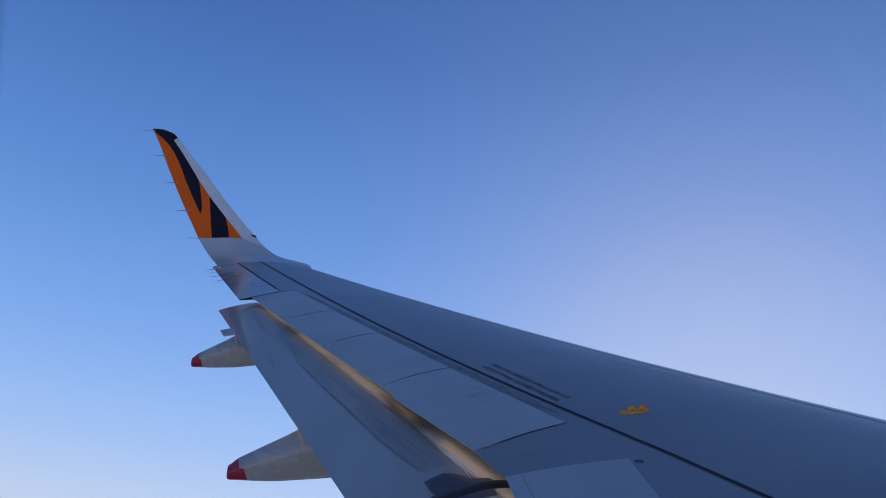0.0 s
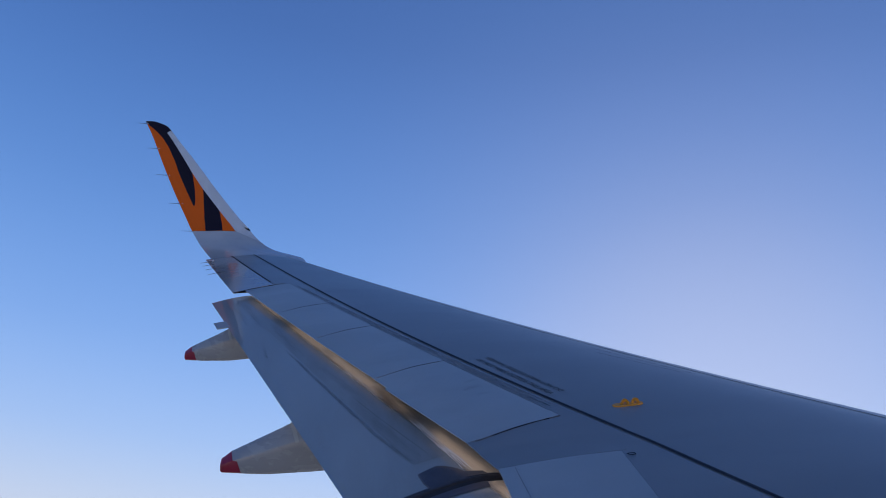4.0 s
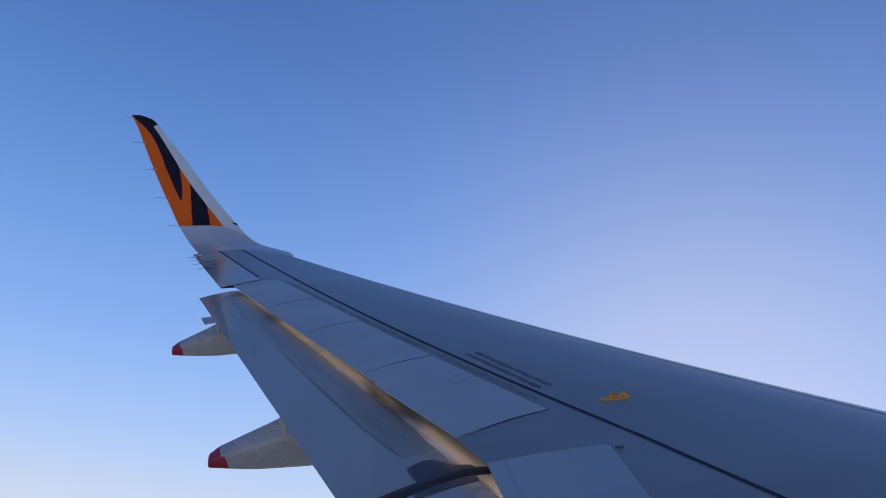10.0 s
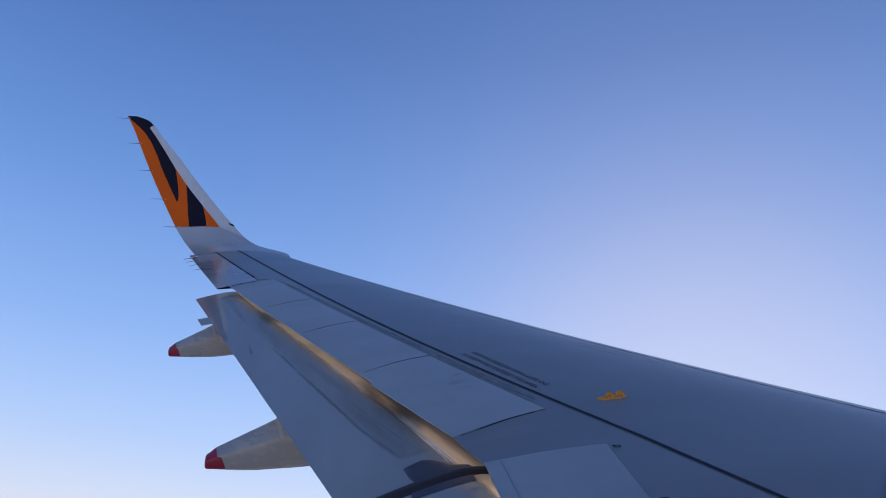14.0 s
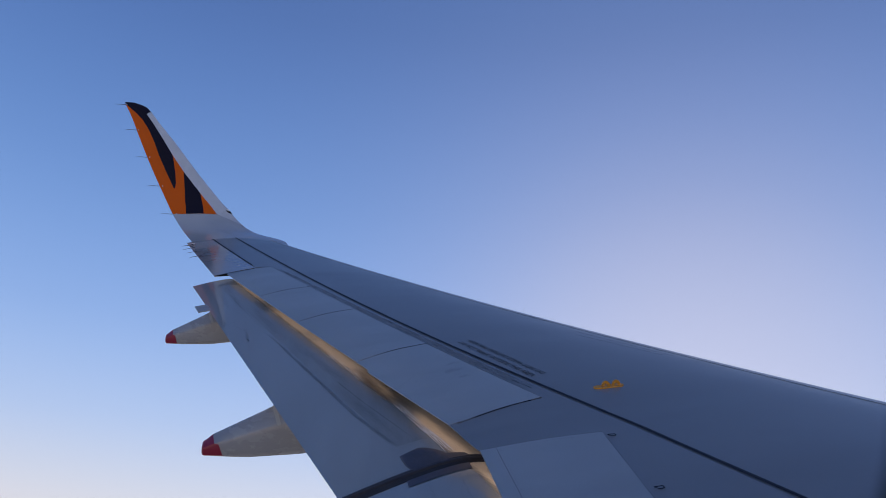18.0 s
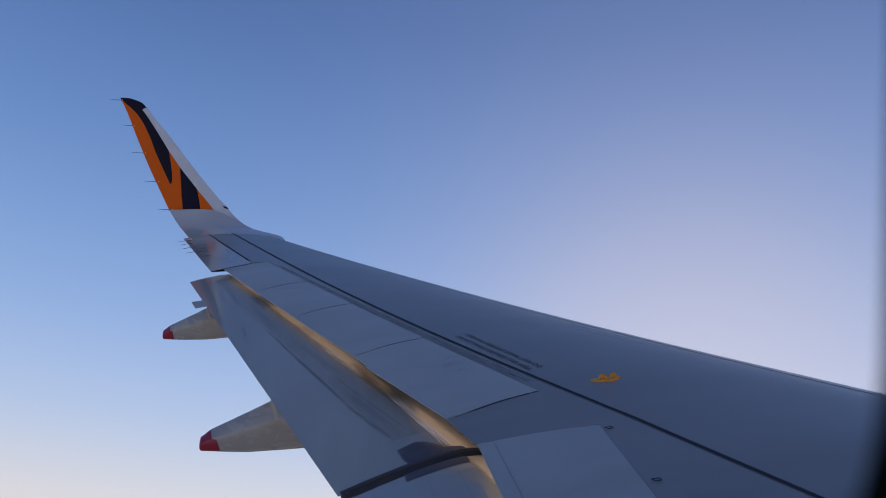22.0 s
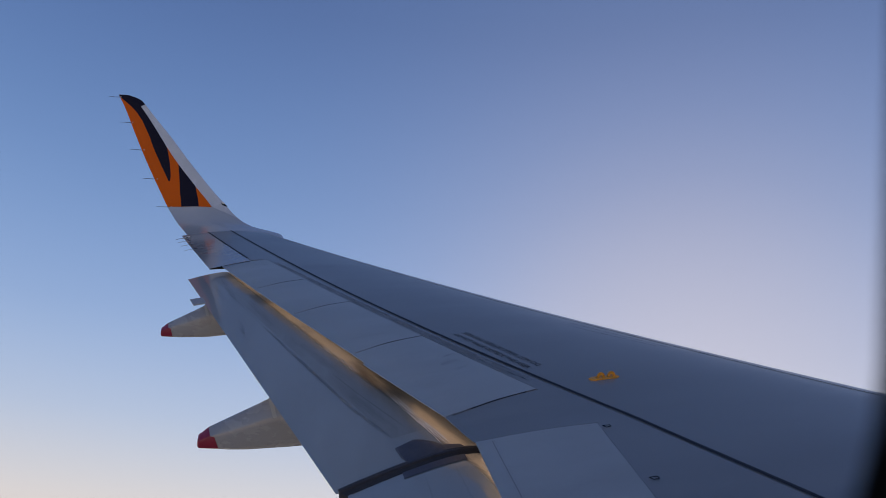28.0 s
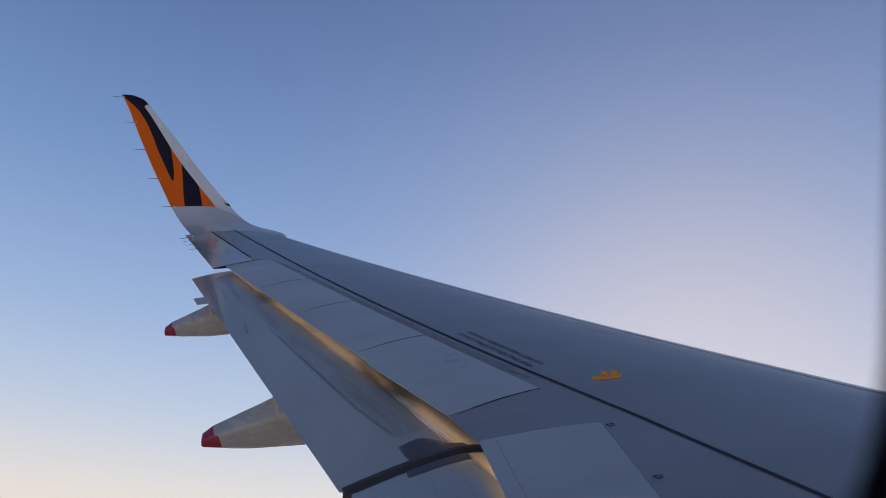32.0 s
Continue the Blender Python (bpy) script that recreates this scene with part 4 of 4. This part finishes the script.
part("navy_stripe", stripe(0, 0.375, [(0, 0.222), (0.113, 0.332), (0.25, 0.505), (0.375, 0.68)], [(0, 0.505), (0.19, 0.722), (0.375, 0.69)], 0.006, 40, 12),
     NAVY, blade, "dark navy livery stripe")
# navigation light let into the nose
for name, mt, size, z, off, label in (("light_housing", LINE, (0.075, 0.028, 0.026), 2.25, 0.014, "dark recess below the navigation light"),
                                      ("navigation_light", HULL, (0.045, 0.030, 0.022), 2.275, 0.034, "small glazed white navigation light")):
    a, b, nrm = tip_frame(z)
    bm = bmesh.new()
    bmesh.ops.create_uvsphere(bm, u_segments=16, v_segments=10, radius=1, matrix=Matrix.Translation(b - Vector((0.030, 0, 0)) + nrm * off) @ pose(0, 0, 0, 0, 40, 0) @ Matrix.Diagonal(size + (1,)))
    part(name, bm, mt, blade, label)
for z in (2.165, 2.72, 3.30, 3.86, 4.39):
    bm = bmesh.new()
    a, b, nrm = tip_frame(z)
    rod(bm, a.lerp(b, 0.03), a + Vector((-0.21, 0.0, 0.0)), 0.006, 0.003)
    part("static_discharger", bm, PLATE, blade)
    bm = bmesh.new()
    bmesh.ops.create_icosphere(bm, subdivisions=1, radius=0.014, matrix=Matrix.Translation(a.lerp(b, 0.06) + nrm * 0.012))
    part("rivet", bm, WHITE, blade)

# ---- markings and fittings on the upper skin ----
WALK = [(-9.08, 16.05), (-8.541, 14.5), (-8.096, 13.2), (-7.684, 12.0), (-7.301, 10.9), (-6.947, 9.9), (-6.621, 9.0), (-6.324, 8.2), (-6.059, 7.5), (-5.799, 6.83), (-5.575, 6.266), (-5.433, 5.774), (-5.313, 5.372), (-5.16, 4.851), (-4.75, 3.4), (-4.4, 2.2)]
for _ in range(2):
    # corners cut, so that the line bends gently
    ends = [[tuple(Vector(p).lerp(Vector(q), f)) for f in (0.25, 0.75)] for p, q in zip(WALK, WALK[1:])]
    WALK = WALK[:1] + [p for pair in ends for p in pair] + WALK[-1:]
part("walkway_line", ribbon([(x - 0.004, y) for x, y in WALK], 0.029, 0.005, 3), LINE, wing, "black walkway boundary line")


def stencil(words, x, s, turn, size):
    cu = bpy.data.curves.new("words", "FONT")
    cu.body = words
    cu.size = size
    cu.align_x = "CENTER"
    cu.align_y = "CENTER"
    cu.resolution_u = 2
    cu.offset = 0.0007
    ob = bpy.data.objects.new("words", cu)
    me = bpy.data.meshes.new_from_object(ob)
    me.name = "stencil_text"
    c, d = math.cos(turn), math.sin(turn)
    for v in me.vertices:
        a, b = v.co.x, v.co.y
        px, py = x + a * c - b * d, s + a * d + b * c
        v.co = (px, py, surf(py, px) + 0.003)
    bpy.data.objects.remove(ob)
    me.materials.append(INK)
    t = new("stencil_text", me)
    t.parent = wing
    t["label"] = "worn black stencilled walkway warning"


RUN = math.atan2(7.27 - 8.33, -5.89 + 6.25)
stencil("DO NOT WALK OUTSIDE THIS AREA", -6.068, 7.80, RUN, 0.070)
stencil("DO NOT WALK OUTSIDE THIS AREA", -5.973, 7.83, RUN + math.pi, 0.070)

# rope fitting: a base plate with two eyed lugs
def fitting():
    bm = bmesh.new()
    x0, x1, s = -5.545, -5.32, 6.85
    loft(bm, [[on_wing(x, s - 0.032 * k, 0.0), on_wing(x, s - 0.032 * k, 0.008), on_wing(x, s + 0.032 * k, 0.008), on_wing(x, s + 0.032 * k, 0.0)]
              for x, k in ((x0, 0.4), (x0 + 0.03, 1), (x1 - 0.03, 1), (x1, 0.4))])
    for cx in (-5.455, -5.375):
        n = 14
        base = on_wing(cx, s, 0.006)
        rings = []
        for i in range(n + 1):
            a = math.pi * i / n
            rings.append([base + Vector((math.cos(a) * r, y, math.sin(a) * r * 1.3)) for r, y in ((0.017 - 0.004 * math.sin(a), -0.006), (0.031, -0.008), (0.031, 0.008), (0.017 - 0.004 * math.sin(a), 0.006))])
        loft(bm, rings)
    return bm


part("rope_fitting", fitting(), YELLOW, wing, "yellow double-eyed rope fitting on the upper skin")
# spring latches beside the inboard spoiler
for x, s in ((-5.775, 6.03), (-5.812, 5.310)):
    bm = bmesh.new()
    ends = [on_wing(x + 0.005, s + 0.014, 0.007), on_wing(x + 0.05, s + 0.009, 0.007), on_wing(x + 0.05, s - 0.014, 0.007), on_wing(x + 0.02, s - 0.017, 0.007)]
    for p, q in zip(ends, ends[1:] + ends[:1]):
        rod(bm, p, q, 0.0024, 0.0024)
    part("latch", bm, LINE, wing)
# flush fasteners along the edges of the inboard spoiler
for k in range(28):
    if k < 9:
        x, y = -5.84 - 0.075 * k, 6.075 + 0.0055 * k
    elif k < 16:
        x, y = -5.85 - 0.002 * (k - 9), 6.0 - 0.17 * (k - 9)
    else:
        x, y = -6.432 - 0.0026 * (k - 16), 6.10 - 0.085 * (k - 16)
    f = min(1.0, (-5.781 - x) / 0.764)
    bm = bmesh.new()
    bm.faces.new([bm.verts.new(on_wing(x + 0.003 * math.cos(a), y + 0.003 * math.sin(a), 0.0075 + 16 * LEVEL * (f * (1 - f)) ** 2)) for a in [math.pi * i / 4 for i in range(8)]])
    part("fastener", bm, DIM, wing)
# faint unreadable stencil rows behind the slats
for row, (a, b) in enumerate((((-5.06, 8.60), (-4.52, 7.60)), ((-5.10, 8.40), (-4.62, 7.62)))):
    A, B = Vector(a), Vector(b)
    for i in range(9):
        p, q = A.lerp(B, (i + 0.04) / 9), A.lerp(B, (i + 0.93) / 9)
        part("stencil_bar", ribbon([tuple(p), tuple(q)], 0.030, 0.003, 2), SMEAR, wing)

# ---- fuselage round the window ----
HC, HR = 1.10, 1.975                        # hull centre height and radius
WX, WZ, WW, WH, WR = -7.593, 1.533, 0.2365, 0.311, 0.092   # window centre, size, corner radius
PX0, PX1, PZ0, PZ1 = WX - 0.27, WX + 0.27, 1.16, 1.86   # side panel that holds the window


def hull(radius, thick, name, material, label):
    bm = bmesh.new()
    a0 = math.asin((PZ0 - HC) / HR)
    a1 = math.asin((PZ1 - HC) / HR)
    for x0, x1, lo, hi in ((-13, PX0, a1, a1 + 2 * math.pi), (PX0, PX1, a1, a0 + 2 * math.pi), (PX1, -1.0, a1, a1 + 2 * math.pi)):
        n = 72
        rings = []
        for i in range(n + 1):
            a = lo + (hi - lo) * i / n
            rings.append([(x, math.cos(a) * r, HC + math.sin(a) * r) for x, r in
                          ((x0, radius), (x1, radius), (x1, radius - thick), (x0, radius - thick))])
        loft(bm, rings)
    return tagged(part(name, bm, material, None), label, "fuselage", "", "structure")


hull(HR, 0.004, "wall_outer", HULL, "white curved fuselage skin")
hull(HR - 0.09, 0.012, "wall_inner", LINING, "cabin side lining with shade put into its dark colour")
for x in (-13.0, -1.0):
    bm = bmesh.new()
    bmesh.ops.create_circle(bm, cap_ends=True, segments=72, radius=HR - 0.002, matrix=pose(x, 0, HC, 0, 90, 0))
    bmesh.ops.solidify(bm, geom=bm.faces[:], thickness=0.02)
    tagged(part("wall_end", bm, LINING), "plain bulkhead closing the cabin", "bulkhead", "", "structure")
bm = bmesh.new()
bmesh.ops.create_cube(bm, size=1, matrix=Matrix.Translation((-7, 0, 0.25)) @ Matrix.Diagonal((12, 3.0, 0.06, 1)))
tagged(part("floor", bm, CARPET), "dark carpeted cabin floor", "floor", "", "structure")


def window_loop(w, h, r, k=10):
    pts = []
    for cx, cz, a0 in ((w / 2 - r, h / 2 - r, 0), (-w / 2 + r, h / 2 - r, 90), (-w / 2 + r, -h / 2 + r, 180), (w / 2 - r, -h / 2 + r, 270)):
        for i in range(k + 1):
            a = radians(a0 + 90 * i / k)
            pts.append((cx + r * math.cos(a), cz + r * math.sin(a)))
    return pts


def square_loop(k=10):
    """Points on the side panel's rim that answer those of window_loop."""
    pts = []
    for q in range(4):
        for i in range(k + 1):
            a = radians(90 * q + 90 * i / k)
            c, s = math.cos(a), math.sin(a)
            m = max(abs(c), abs(s))
            pts.append((WX + c / m * (PX1 - PX0) / 2, (PZ0 + PZ1) / 2 + s / m * (PZ1 - PZ0) / 2))
    return pts


def hull_y(z, r):
    return math.sqrt(r * r - (z - HC) ** 2)


bm = bmesh.new()
inner, outer = HR - 0.09, HR
rim = square_loop()
loops = [
    [(x, hull_y(z, outer), z) for x, z in rim],
    [(WX + x, hull_y(WZ + z, outer), WZ + z) for x, z in window_loop(WW + 0.24, WH + 0.20, WR + 0.05)],
    [(WX + x, 1.905, WZ + z) for x, z in window_loop(WW + 0.12, WH + 0.10, WR + 0.03)],
    [(WX + x, 1.872, WZ + z) for x, z in window_loop(WW + 0.035, WH + 0.03, WR + 0.01)],
    [(WX + x, 1.856, WZ + z) for x, z in window_loop(WW, WH, WR)],
    [(WX + x, 1.835, WZ + z) for x, z in window_loop(WW + 0.05, WH + 0.05, WR + 0.025)],
    [(x, hull_y(z, inner) - 0.012, z) for x, z in rim],
]
loft(bm, loops, True, False)
window = tagged(part("window_1", bm, LINING), "rounded cabin window surround with shade put into its dark colour", "window", "", "structure")
bm = bmesh.new()
loft(bm, [[(WX + x, 1.897 + d, WZ + z) for x, z in window_loop(WW + 0.10, WH + 0.08, WR + 0.02)] for d in (0, 0.004)])
pane = part("pane", bm, ACRYLIC, window, "clear acrylic pane")
pane.visible_shadow = False
